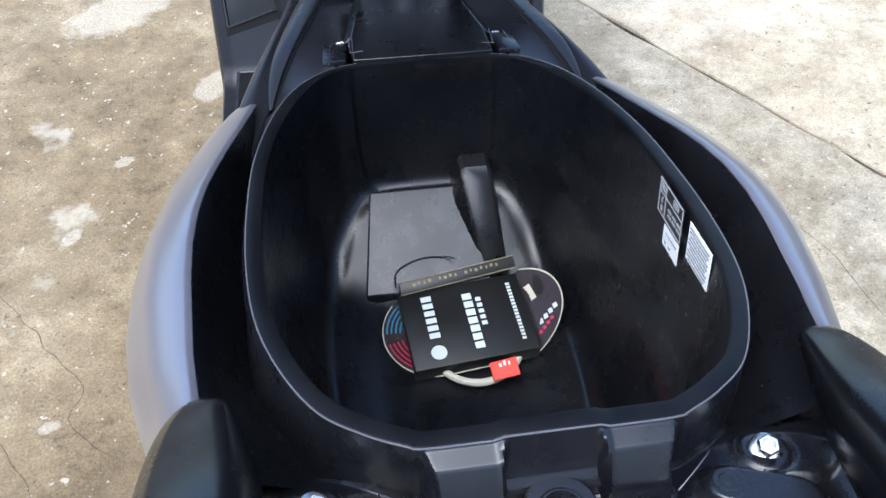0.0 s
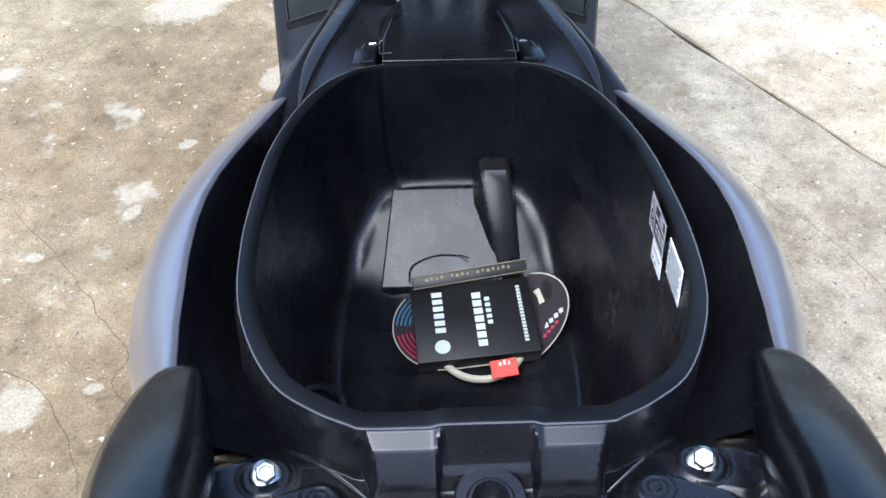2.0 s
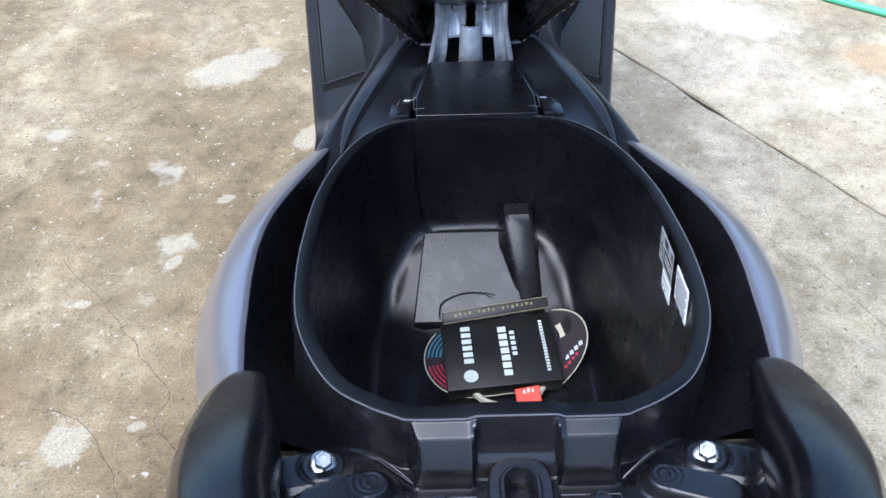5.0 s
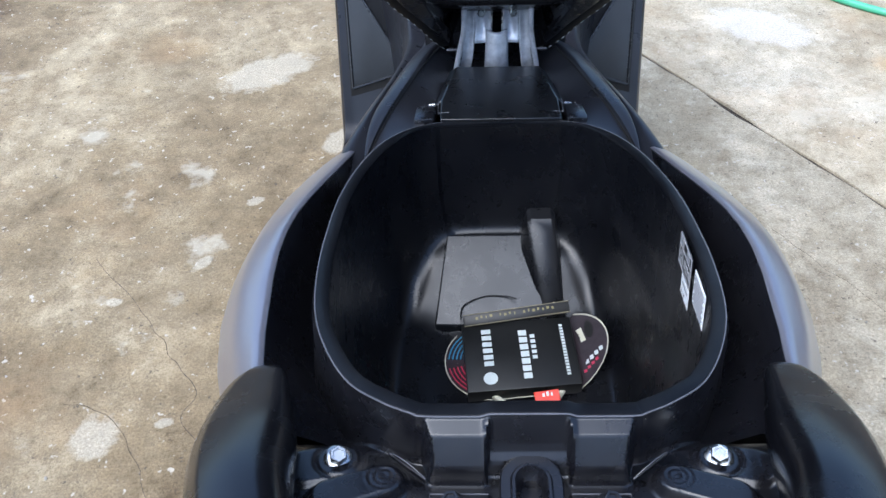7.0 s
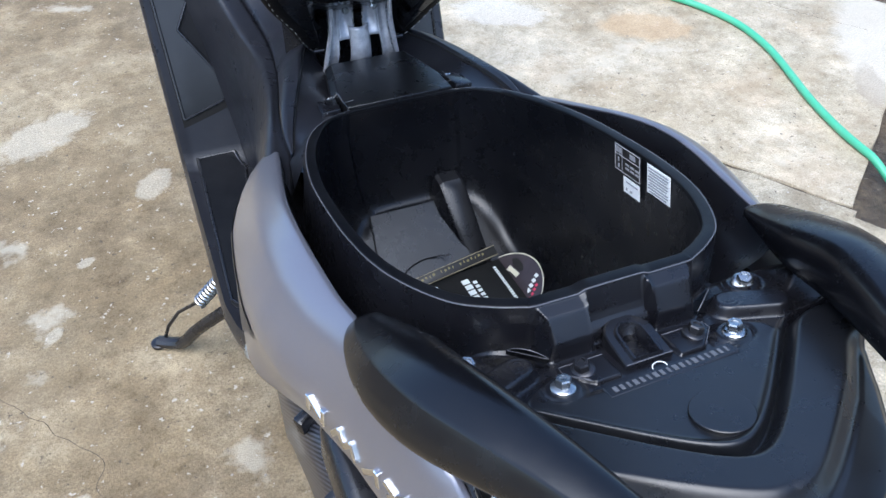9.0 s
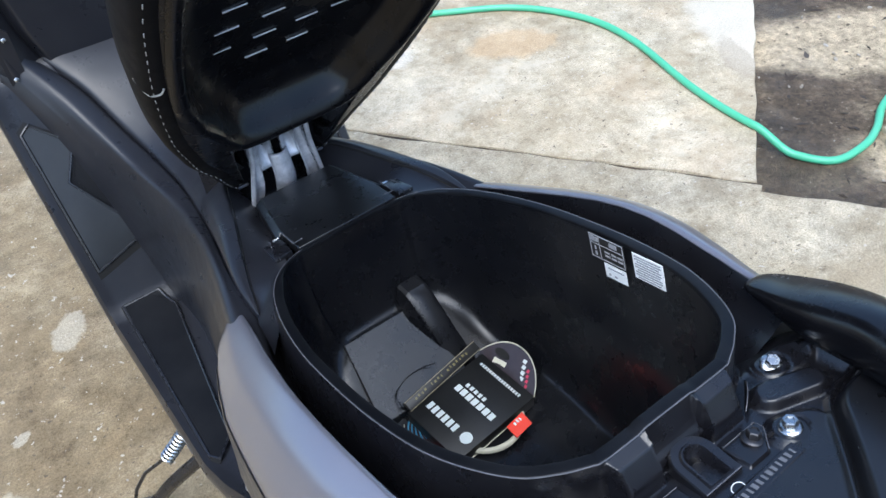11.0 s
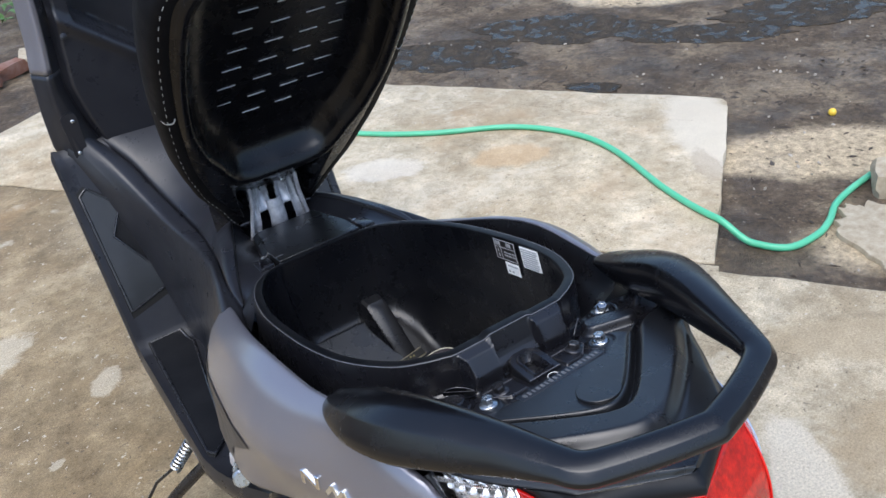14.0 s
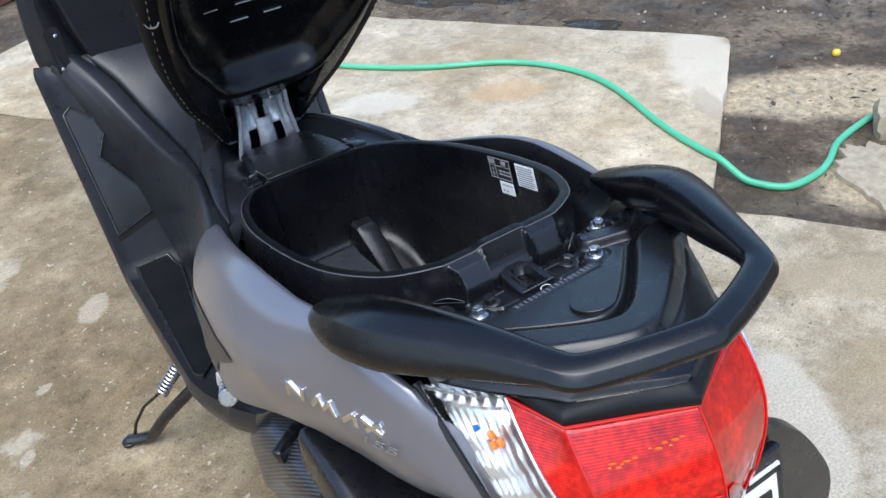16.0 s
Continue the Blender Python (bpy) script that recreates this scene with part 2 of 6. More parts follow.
def concrete(name, brown):
    """Weathered concrete: broad stains, browner towards -x, blotches, grit, pits and pale spills."""
    m = mat(name, (0.4, 0.36, 0.3), 0.85)
    n, l, b = nodes_of(m)
    pale = ramp(m, noise_node(m, 1.9, 8, 0.70), [(0.30, (0.38, 0.305, 0.198)), (0.50, (0.51, 0.438, 0.314)), (0.68, (0.585, 0.525, 0.405))])
    tan = ramp(m, noise_node(m, 2.4, 8, 0.72, 5.0), [(0.28, (0.16, 0.110, 0.056)), (0.48, (0.28, 0.21, 0.118)), (0.66, (0.42, 0.34, 0.215))])
    tc = n.new("ShaderNodeTexCoord")
    sx = n.new("ShaderNodeSeparateXYZ")
    l.new(tc.outputs["Object"], sx.inputs[0])
    add = n.new("ShaderNodeMath")
    add.operation = "MULTIPLY_ADD"
    l.new(noise_node(m, 1.1, 6, 0.6, 12.0), add.inputs[0])
    add.inputs[1].default_value = 1.6
    l.new(sx.outputs["X"], add.inputs[2])
    # more of the tan tone towards -x, less towards +x, unevenly
    left_brown = ramp(m, add.outputs[0], [(0.45, brown), (1.0, brown * 0.12)])
    c = mixed(m, left_brown, pale, tan)
    blot = ramp(m, noise_node(m, 11, 9, 0.78, 4.0), [(0.30, (0.50, 0.47, 0.42)), (0.52, (1.0, 1.0, 1.0)), (0.72, (1.30, 1.29, 1.27))])
    grit = ramp(m, noise_node(m, 190, 5, 0.85, 9.0), [(0.34, (0.34, 0.31, 0.26)), (0.5, (1.0, 1.0, 1.0)), (0.66, (1.6, 1.58, 1.55))])
    c = mixed(m, 0.9 if brown > 0.5 else 0.65, c, blot, "MULTIPLY")
    c = mixed(m, 0.62 if brown > 0.5 else 0.50, c, grit, "MULTIPLY")
    fleck = ramp(m, noise_node(m, 34, 8, 0.80, 61.0), [(0.36, (0.62, 0.59, 0.54)), (0.47, (1.0, 1.0, 1.0)), (0.60, (1.0, 1.0, 1.0)), (0.70, (1.38, 1.36, 1.33))])
    c = mixed(m, 0.75, c, fleck, "MULTIPLY")
    damp = ramp(m, noise_node(m, 3.4, 9, 0.66, 71.0), [(0.52, 0.0), (0.60, 0.30), (0.68, 0.42)])
    c = mixed(m, damp, c, (0.20, 0.145, 0.078) if brown > 0.5 else (0.42, 0.31, 0.19))
    haze = ramp(m, noise_node(m, 5.0, 9, 0.72, 51.0), [(0.46, (0.86, 0.84, 0.80)), (0.54, (1.0, 1.0, 1.0)), (0.66, (1.32, 1.33, 1.34))])
    c = mixed(m, 0.85, c, haze, "MULTIPLY")
    pits = ramp(m, noise_node(m, 75, 3, 0.6, 21.0), [(0.65, 0.0), (0.71, 0.8)])
    c = mixed(m, pits, c, (0.09, 0.07, 0.05))
    chips = ramp(m, noise_node(m, 62, 3, 0.6, 41.0), [(0.66, 0.0), (0.70, 0.85)])
    c = mixed(m, chips, c, (0.56, 0.50, 0.40))
    spill = ramp(m, noise_node(m, 4.2, 7, 0.62, 17.0), [(0.61, 0.0), (0.67, 0.55)])
    c = mixed(m, spill, c, (0.58, 0.52, 0.40))
    rust = ramp(m, noise_node(m, 2.1, 5, 0.65, 31.0), [(0.60, 0.0), (0.78, 0.5)])
    c = mixed(m, rust, c, (0.40, 0.25, 0.12))
    if brown > 0.5:
        for k, (cx, cy, rx, ry, turn) in enumerate(SPILLS):
            f = mixed(m, 0.55, (0.0, 0.0, 0.0), patch_mask(m, cx, cy, rx, ry, turn, 1.5, 22.0, seed=k * 3.1))
            c = mixed(m, f, c, mixed(m, 0.6, (0.56, 0.50, 0.385), grit, "MULTIPLY"))
        for k, (cx, cy, rx, ry, turn, tint) in enumerate(((1.02, -0.10, 0.30, 0.20, -40, (0.34, 0.26, 0.155)), (0.70, 0.02, 0.08, 0.24, -34, (0.62, 0.56, 0.45)), (0.62, -0.30, 0.18, 0.12, -40, (0.56, 0.53, 0.43)), (1.20, 0.22, 0.26, 0.10, -40, (0.40, 0.32, 0.205)))):
            f = mixed(m, 0.75, (0.0, 0.0, 0.0), patch_mask(m, cx, cy, rx, ry, turn, 1.3, 7.0, seed=40 + k * 3.0))
            c = mixed(m, f, c, mixed(m, 0.6, tint, grit, "MULTIPLY"))
    else:
        f = mixed(m, 0.8, (0.0, 0.0, 0.0), patch_mask(m, 1.84, 1.30, 0.15, 0.42, -34, 0.5, 18.0, seed=4.0))
        c = mixed(m, f, c, mixed(m, 0.35, (0.60, 0.54, 0.43), grit, "MULTIPLY"))
        for k, (cx, cy, rx, ry, tint) in enumerate(((1.21, 1.66, 0.16, 0.10, (0.50, 0.34, 0.18)), (0.82, 1.92, 0.16, 0.10, (0.66, 0.62, 0.53)), (1.62, 1.10, 0.05, 0.14, (0.36, 0.30, 0.22)))):
            f = mixed(m, 0.6, (0.0, 0.0, 0.0), patch_mask(m, cx, cy, rx, ry, -34, 1.2, 12.0, seed=20 + k * 3.0))
            c = mixed(m, f, c, mixed(m, 0.5, tint, grit, "MULTIPLY"))
    l.new(c, b.inputs["Base Color"])
    a = bump(m, noise_node(m, 260, 5, 0.8, 9.0), 0.75, 0.003)
    bump(m, noise_node(m, 22, 7, 0.75), 0.4, 0.007, a)
    return m


M_CONCRETE = concrete("old_concrete", 1.0)
M_CONCRETE_PALE = concrete("pale_concrete", 0.15)

M_PALE = mat("pale_mortar", (0.6, 0.57, 0.5), 0.9)
n_, l_, b_ = nodes_of(M_PALE)
l_.new(ramp(M_PALE, noise_node(M_PALE, 30, 8, 0.75), [(0.3, (0.25, 0.20, 0.135)), (0.5, (0.37, 0.315, 0.225)), (0.7, (0.47, 0.41, 0.31))]), b_.inputs["Base Color"])
bump(M_PALE, noise_node(M_PALE, 120, 6, 0.75), 0.5, 0.003)

M_DIRT = mat("wet_dirt", (0.09, 0.07, 0.055), 0.8)
n_, l_, b_ = nodes_of(M_DIRT)
b_.inputs["Specular IOR Level"].default_value = 0.35
d1_ = ramp(M_DIRT, noise_node(M_DIRT, 2.6, 10, 0.78, 2.0), [(0.32, (0.030, 0.022, 0.014)), (0.50, (0.090, 0.066, 0.043)), (0.64, (0.21, 0.165, 0.110))])
for k_, (x_, y_, rx_, ry_, turn_) in enumerate(((2.06, 0.92, 0.50, 0.22, -38), (1.78, 0.38, 0.42, 0.20, -38), (2.9, 0.5, 0.7, 0.5, -30), (3.0, 2.75, 0.5, 0.22, -45))):
    d1_ = mixed(M_DIRT, patch_mask(M_DIRT, x_, y_, rx_, ry_, turn_, 0.7, 7.0, (0.72, 1.02), k_ * 5.0), d1_, (0.42, 0.34, 0.225))
d2_ = ramp(M_DIRT, noise_node(M_DIRT, 38, 9, 0.85), [(0.34, (0.30, 0.29, 0.27)), (0.5, (1.0, 1.0, 1.0)), (0.68, (1.9, 1.85, 1.8))])
d1_ = mixed(M_DIRT, 0.9, d1_, d2_, "MULTIPLY")
d1_ = mixed(M_DIRT, ramp(M_DIRT, noise_node(M_DIRT, 60, 3, 0.6, 14.0), [(0.66, 0.0), (0.70, 0.5)]), d1_, (0.36, 0.31, 0.24))
d1_ = mixed(M_DIRT, ramp(M_DIRT, noise_node(M_DIRT, 38, 3, 0.6, 24.0), [(0.64, 0.0), (0.69, 0.8)]), d1_, (0.03, 0.022, 0.016))
l_.new(d1_, b_.inputs["Base Color"])
l_.new(ramp(M_DIRT, noise_node(M_DIRT, 2.1, 6, 0.65, 8.0), [(0.40, 0.42), (0.55, 0.88)]), b_.inputs["Roughness"])
a_ = bump(M_DIRT, noise_node(M_DIRT, 60, 7, 0.75), 0.7, 0.012)
bump(M_DIRT, noise_node(M_DIRT, 9, 6, 0.7), 0.5, 0.03, a_)
M_WATER = mat("muddy_water", (0.03, 0.026, 0.02), 0.03)
n_, l_, b_ = nodes_of(M_WATER)
b_.inputs["Specular IOR Level"].default_value = 0.30
mud_ = noise_node(M_WATER, 11, 9, 0.75, 6.0)
l_.new(ramp(M_WATER, mud_, [(0.42, (0.026, 0.019, 0.009)), (0.50, (0.060, 0.043, 0.026)), (0.62, (0.12, 0.09, 0.058))]), b_.inputs["Base Color"])
l_.new(ramp(M_WATER, mud_, [(0.36, 0.03), (0.43, 0.12), (0.50, 0.75)]), b_.inputs["Roughness"])
a_ = bump(M_WATER, ramp(M_WATER, mud_, [(0.46, 0.0), (0.75, 1.0)]), 0.9, 0.03)
bump(M_WATER, noise_node(M_WATER, 42, 5), 0.35, 0.012, a_)
M_BRICK = plastic("old_brick", (0.15, 0.062, 0.036), 0.9, 60, 0.5, 0.10)
M_LEAF = plastic("leaf_green", (0.06, 0.14, 0.025), 0.5, 60, 0.2, 0.04)
M_LITTER = plastic("leaf_litter", (0.035, 0.024, 0.015), 0.8, 80, 0.3, 0.05)
M_PEBBLE = plastic("pebble", (0.27, 0.235, 0.185), 0.85, 80, 0.3, 0.2)


# ---- mesh helpers ----
def lerp(a, b, t):
    return a + (b - a) * t


def smooth(a, b, x):
    t = min(1.0, max(0.0, (x - a) / (b - a)))
    return t * t * (3 - 2 * t)


def crom(pts, per, closed=False):
    """A smooth line through pts, per samples a span."""
    pts = [Vector(p) for p in pts]
    k, out = len(pts), []
    for i in range(k if closed else k - 1):
        g = (lambda j: pts[j % k]) if closed else (lambda j: pts[min(max(j, 0), k - 1)])
        p0, p1, p2, p3 = g(i - 1), g(i), g(i + 1), g(i + 2)
        for s in range(per):
            t = s / per
            out.append(0.5 * (2 * p1 + (p2 - p0) * t + (2 * p0 - 5 * p1 + 4 * p2 - p3) * t * t + (3 * p1 - p0 - 3 * p2 + p3) * t ** 3))
    if not closed:
        out.append(pts[-1].copy())
    return out


def table(rows, x):
    """Smooth value of a table of (x, value) rows at x."""
    if x <= rows[0][0]:
        return rows[0][1]
    for (a, va), (b, vb) in zip(rows, rows[1:]):
        if x <= b:
            return lerp(va, vb, (x - a) / (b - a))
    return rows[-1][1]


def part(name, bm, material, parent=None, label="", angle=35, recalc=True):
    if recalc:
        bmesh.ops.recalc_face_normals(bm, faces=bm.faces)
    me = bpy.data.meshes.new(name)
    bm.to_mesh(me)
    bm.free()
    me.materials.append(material)
    me.polygons.foreach_set("use_smooth", [True] * len(me.polygons))
    me.set_sharp_from_angle(angle=radians(angle))
    ob = new(name, me)
    if parent is not None:
        ob.parent = parent
    if label:
        ob["label"] = label
    return ob


def rings(rows, closed=True, cap_first=False, cap_last=False, bm=None):
    """A skin over rows of points."""
    bm = bm or bmesh.new()
    vs = [[bm.verts.new(p) for p in row] for row in rows]
    for a, b in zip(vs, vs[1:]):
        k = len(a)
        for i in range(k if closed else k - 1):
            j = (i + 1) % k
            bm.faces.new((a[i], a[j], b[j], b[i]))
    if cap_first:
        bm.faces.new(vs[0][::-1])
    if cap_last:
        bm.faces.new(vs[-1])
    return bm


def sheet(nu, nv, fn, bm=None):
    return rings([[fn(i / nu, j / nv) for i in range(nu + 1)] for j in range(nv + 1)], False, bm=bm)


def thick(ob, t, offset=-1.0):
    s = ob.modifiers.new("thickness", "SOLIDIFY")
    s.thickness, s.offset = t, offset
    return ob


def bevelled(ob, w, seg=2):
    b = ob.modifiers.new("edge", "BEVEL")
    b.width, b.segments, b.limit_method = w, seg, "ANGLE"
    return ob


def box_bm(size, m=None, bm=None, bev=0.0, seg=2):
    own = bmesh.new()
    bmesh.ops.create_cube(own, size=1.0)
    bmesh.ops.scale(own, vec=size, verts=own.verts)
    if bev:
        bmesh.ops.bevel(own, geom=own.edges[:], offset=bev, segments=seg, affect="EDGES", profile=0.5)
    if m is not None:
        bmesh.ops.transform(own, matrix=m, verts=own.verts)
    if bm is None:
        return own
    me = bpy.data.meshes.new("tmp")
    own.to_mesh(me)
    own.free()
    bm.from_mesh(me)
    bpy.data.meshes.remove(me)
    return bm


def prism(outline, height, m=None, bev=0.0):
    """An upright slab on a plan outline, z from 0 to height."""
    bm = bmesh.new()
    f = bm.faces.new([bm.verts.new((p[0], p[1], 0)) for p in outline])
    e = bmesh.ops.extrude_face_region(bm, geom=[f])
    up = [v for v in e["geom"] if isinstance(v, bmesh.types.BMVert)]
    bmesh.ops.translate(bm, vec=(0, 0, height), verts=up)
    if bev:
        top = [x for x in bm.edges if all(v in up for v in x.verts)]
        bmesh.ops.bevel(bm, geom=top, offset=bev, segments=2, affect="EDGES", profile=0.5)
    if m is not None:
        bmesh.ops.transform(bm, matrix=m, verts=bm.verts)
    return bm


def tube(path, radius, k=10, bm=None, caps=True):
    """A round tube along path; radius a number or a list."""
    path = [Vector(p) for p in path]
    rows, up = [], Vector((0.13, 0.21, 0.97))
    for i, p in enumerate(path):
        d = (path[min(i + 1, len(path) - 1)] - path[max(i - 1, 0)]).normalized()
        a = d.cross(up)
        a = a.normalized() if a.length > 1e-4 else d.orthogonal().normalized()
        b = d.cross(a).normalized()
        up = -b if b.dot(up) < 0 else b
        a = d.cross(up).normalized()
        r = radius[i] if isinstance(radius, list) else radius
        rows.append([p + r * (math.cos(6.28318 * q / k) * a + math.sin(6.28318 * q / k) * up) for q in range(k)])
    return rings(rows, True, caps, caps, bm)


def lathe(profile, k=24, m=None):
    """A turned body from (radius, height) rows."""
    bm = rings([[(r * math.cos(6.28318 * q / k), r * math.sin(6.28318 * q / k), z) for q in range(k)] for r, z in profile], True, True, True)
    if m is not None:
        bmesh.ops.transform(bm, matrix=m, verts=bm.verts)
    return bm


def frame_at(o, x, y):
    """A pose with its origin at o and axes along x and, nearly, y."""
    x = Vector(x).normalized()
    z = x.cross(Vector(y)).normalized()
    y = z.cross(x)
    m = Matrix((x, y, z)).transposed().to_4x4()
    m.translation = Vector(o)
    return m


# ---- ground ----
GU, GV = Vector((0.557, -0.830, 0)), Vector((0.830, 0.557, 0))


def uv(u, v, z=0.0):
    return GU * u + GV * v + Vector((0, 0, z))


def ragged(points, step, amount, seed):
    """An outline with a worn, uneven edge."""
    out = []
    for a, b in zip(points, points[1:] + points[:1]):
        a, b = Vector(a), Vector(b)
        k = max(1, int((b - a).length / step))
        for i in range(k):
            p = a.lerp(b, i / k)
            d = Vector((-(b - a).y, (b - a).x, 0)).normalized()
            out.append(p + d * amount * noise.noise(p * 9 + Vector((seed, 0, 0))) * 2)
    return out


ground = part("ground", sheet(60, 60, lambda a, b: ((a - 0.5) * 1200 * abs(a - 0.5) ** 1.5 * 2.8, 1.5 + (b - 0.5) * 1200 * abs(b - 0.5) ** 1.5 * 2.8, -0.045)), M_DIRT)
tagged(ground, "dark damp bare earth around the concrete", "ground", kind="structure")


def slab(name, corners, label, seed, material):
    ob = part(name, prism(ragged([uv(*c) for c in corners], 0.05, 0.006, seed), 0.12, pose(0, 0, -0.12), 0.004), material)
    return tagged(ob, label, "pavement", kind="structure")


slab("pavement", [(-3.15, -5.0), (4.0, -5.0), (4.0, 1.30), (0.10, 1.335), (0.10, 1.362), (-3.15, 1.362)], "stained old concrete slab with fine cracks", 1, M_CONCRETE)
slab("pavement", [(-3.15, 1.372), (0.09, 1.372), (0.000, 2.46), (-0.010, 2.510), (-0.032, 2.537), (-0.075, 2.545), (-3.15, 2.545)], "pale weathered concrete slab with a broken corner", 2, M_CONCRETE_PALE)

joint = part("pavement_joint", box_bm((3.24, 0.012, 0.05), frame_at(uv(-1.53, 1.367, -0.0305), GU, GV)), M_DIRT)
tagged(joint, "narrow joint between the slabs, packed with dark dirt", "joint", kind="structure")

# ---- scooter ----
scooter = new("scooter")
scooter.location.x = 0.0015
tagged(scooter, "grey and black motor scooter with its seat raised, parked on concrete", "scooter")


def zr(y):
    """Height of the bucket's rim."""
    return 0.7915 - 0.252 * y


EDGE = [(-0.10, 0.783), (0.03, 0.7660), (0.08, 0.7545), (0.12, 0.7475), (0.16, 0.7440), (0.20, 0.7410), (0.24, 0.7360), (0.28, 0.7270), (0.32, 0.7145), (0.36, 0.6998), (0.40, 0.6835), (0.44, 0.6675), (0.48, 0.6520), (0.52, 0.6350), (0.545, 0.6240)]


def zp(y):
    """Height of the side panels' top edge."""
    return table(EDGE, y)


def zd(y):
    """Height of the tail deck."""
    return 0.750 - 0.25 * y


HALF_RIM = [(0, 0.0185), (0.04, 0.0185), (0.074, 0.0190), (0.084, 0.0225), (0.106, 0.0345), (0.132, 0.056), (0.154, 0.0943), (0.1705, 0.143), (0.179, 0.205), (0.1815, 0.274),
            (0.1785, 0.362), (0.164, 0.445), (0.142, 0.506), (0.112, 0.543), (0.080, 0.5585), (0.05, 0.562), (0, 0.563)]
half = crom([(x, y, 0) for x, y in HALF_RIM], 7)
RING = half + [Vector((-p.x, p.y, 0)) for p in half[-2:0:-1]]
NR = len(RING)
OUT = []
for i in range(NR):
    d = RING[(i + 1) % NR] - RING[i - 1]
    OUT.append(Vector((d.y, -d.x, 0)).normalized())


def hood_lift(p):
    """The rim steps up a little over the catch."""
    return 0.0032 * smooth(0.034, 0.027, abs(p.x)) * smooth(0.1, 0.05, p.y)


def rim(off, dz):
    out = []
    for p, n in zip(RING, OUT):
        o = off * smooth(0.02, 0.14, p.y) if off > 0.001 else off
        o = o * lerp(1.0, 0.35, smooth(0.50, 0.555, p.y)) if off < 0 else o
        out.append(Vector((p.x + n.x * o, p.y + n.y * o, zr(p.y) + dz + hood_lift(p))))
    return out


def floor_z(x, y):
    return 0.425 + 0.072 * smooth(0.39, 0.515, y) + 0.05 * smooth(0.22, 0.08, y) + 0.02 * smooth(0.07, 0.13, abs(x))


def bucket_inner(phi):
    """One ring of the bucket's inner wall; phi from 0 at the rim to 1 at the floor."""
    h = 1 - max(0.0, math.cos(phi * math.pi / 2)) ** 0.62
    v = math.sin(phi * math.pi / 2) ** 0.72
    out = []
    for p, n in zip(RING, OUT):
        inset = lerp(0.0125, 0.0045, smooth(0.50, 0.555, p.y))
        x0, y0 = p.x - n.x * inset, p.y - n.y * inset
        x1, y1 = x0 * 0.68, 0.31 + (y0 - 0.31) * 0.78
        x, y = lerp(x0, x1, h), lerp(y0, y1, h)
        front = smooth(0.46, 0.53, y0)
        if front and abs(x0) < 0.079:
            y += 0.006 * front * smooth(0, 0.05, v)
        y -= 0.030 * v * (1 - h) * front
        ledge = smooth(0.40, 0.50, v) * (1 - front) * (x0 > 0)
        x -= math.copysign(0.007, x0) * ledge * min(1, abs(x0) / 0.1) * (1 - h)
        out.append(Vector((x, y, lerp(zr(y0) - 0.004, floor_z(x1, y1), v))))
    return out


rows = [bucket_inner(k / 22) for k in range(23)]
last = rows[-1]
for s in (0.75, 0.5, 0.25, 0.06):
    rows.append([Vector((p.x * s, 0.31 + (p.y - 0.31) * s, floor_z(p.x * s, 0.31 + (p.y - 0.31) * s))) for p in last])
bucket = part("storage_bucket", rings(rows, True, False, True), M_BUCKET, scooter, "deep black plastic bucket under the seat", 40)
part("outer_wall", rings([rim(0.016, -0.170), rim(0.014, -0.100), rim(0.008, -0.055), rim(0.0045, -0.014), rim(0.0015, -0.004), rim(0.0004, -0.0012)]), M_BLACK, bucket, "outer wall of the bucket")
part("rim", rings([rim(0.0002, -0.0012), rim(-0.0012, 0.0), rim(-0.0100, 0.0), rim(-0.0118, -0.0012), rim(-0.0126, -0.006)]), M_LIP, bucket, "raised plastic rim around the bucket")

# the glint on the rim's edge, put into a pale tube
part("rim_edge", tube(rim(0.0, -0.0006) + rim(0.0, -0.0006)[:1], 0.0007, 6, None, False), M_GLINT, bucket, "edge highlight painted as a pale line on the rim")

# flat tray at the bucket's front, and the moulded rib beside it
bm = bmesh.new()
q = [(-0.072, 0.507, 0.5), (0.033, 0.507, 0.5), (0.062, 0.40, 0.438), (-0.088, 0.40, 0.438)]
lo = [bm.verts.new((x, y, z - 0.012)) for x, y, z in q]
hi = [bm.verts.new((x, y, z + 0.003)) for x, y, z in q]
bm.faces.new(hi), bm.faces.new(lo[::-1])
for i in range(4):
    bm.faces.new((lo[i], lo[(i + 1) % 4], hi[(i + 1) % 4], hi[i]))
bevelled(part("tray_plate", bm, M_PLATE, bucket, "smooth sloping tray plate"), 0.002)
rib = []
for y, z, xa, xb in ((0.522, 0.537, 0.036, 0.070), (0.500, 0.537, 0.036, 0.070), (0.487, 0.527, 0.037, 0.071), (0.445, 0.475, 0.046, 0.078), (0.40, 0.425, 0.062, 0.085)):
    w = xb - xa
    rib.append([(xa - 0.012, y, z - 0.05), (xa - 0.001, y, z - 0.004), (xa + 0.004, y, z), (xb - 0.004, y, z), (xb + 0.001, y, z - 0.004), (xb + 0.012, y, z - 0.05)])
part("rib", rings(rib, False), M_BUCKET, bucket, "moulded rib on the bucket's front wall", 30)

# stickers on the right-hand wall
WALL = frame_at((0.1630, 0.218, 0.712), (-0.05, -1, 0.0), (-0.03, 0, 1))


def sticker(name, u, v, w, h, material, label, tilt=15):
    m = WALL @ Matrix.Translation((u, v, 0.0)) @ pose(0, 0, 0, 0, 0, tilt)
    return part(name, box_bm((w, h, 0.0008), m, None, 0.0003, 1), material, bucket, label), m


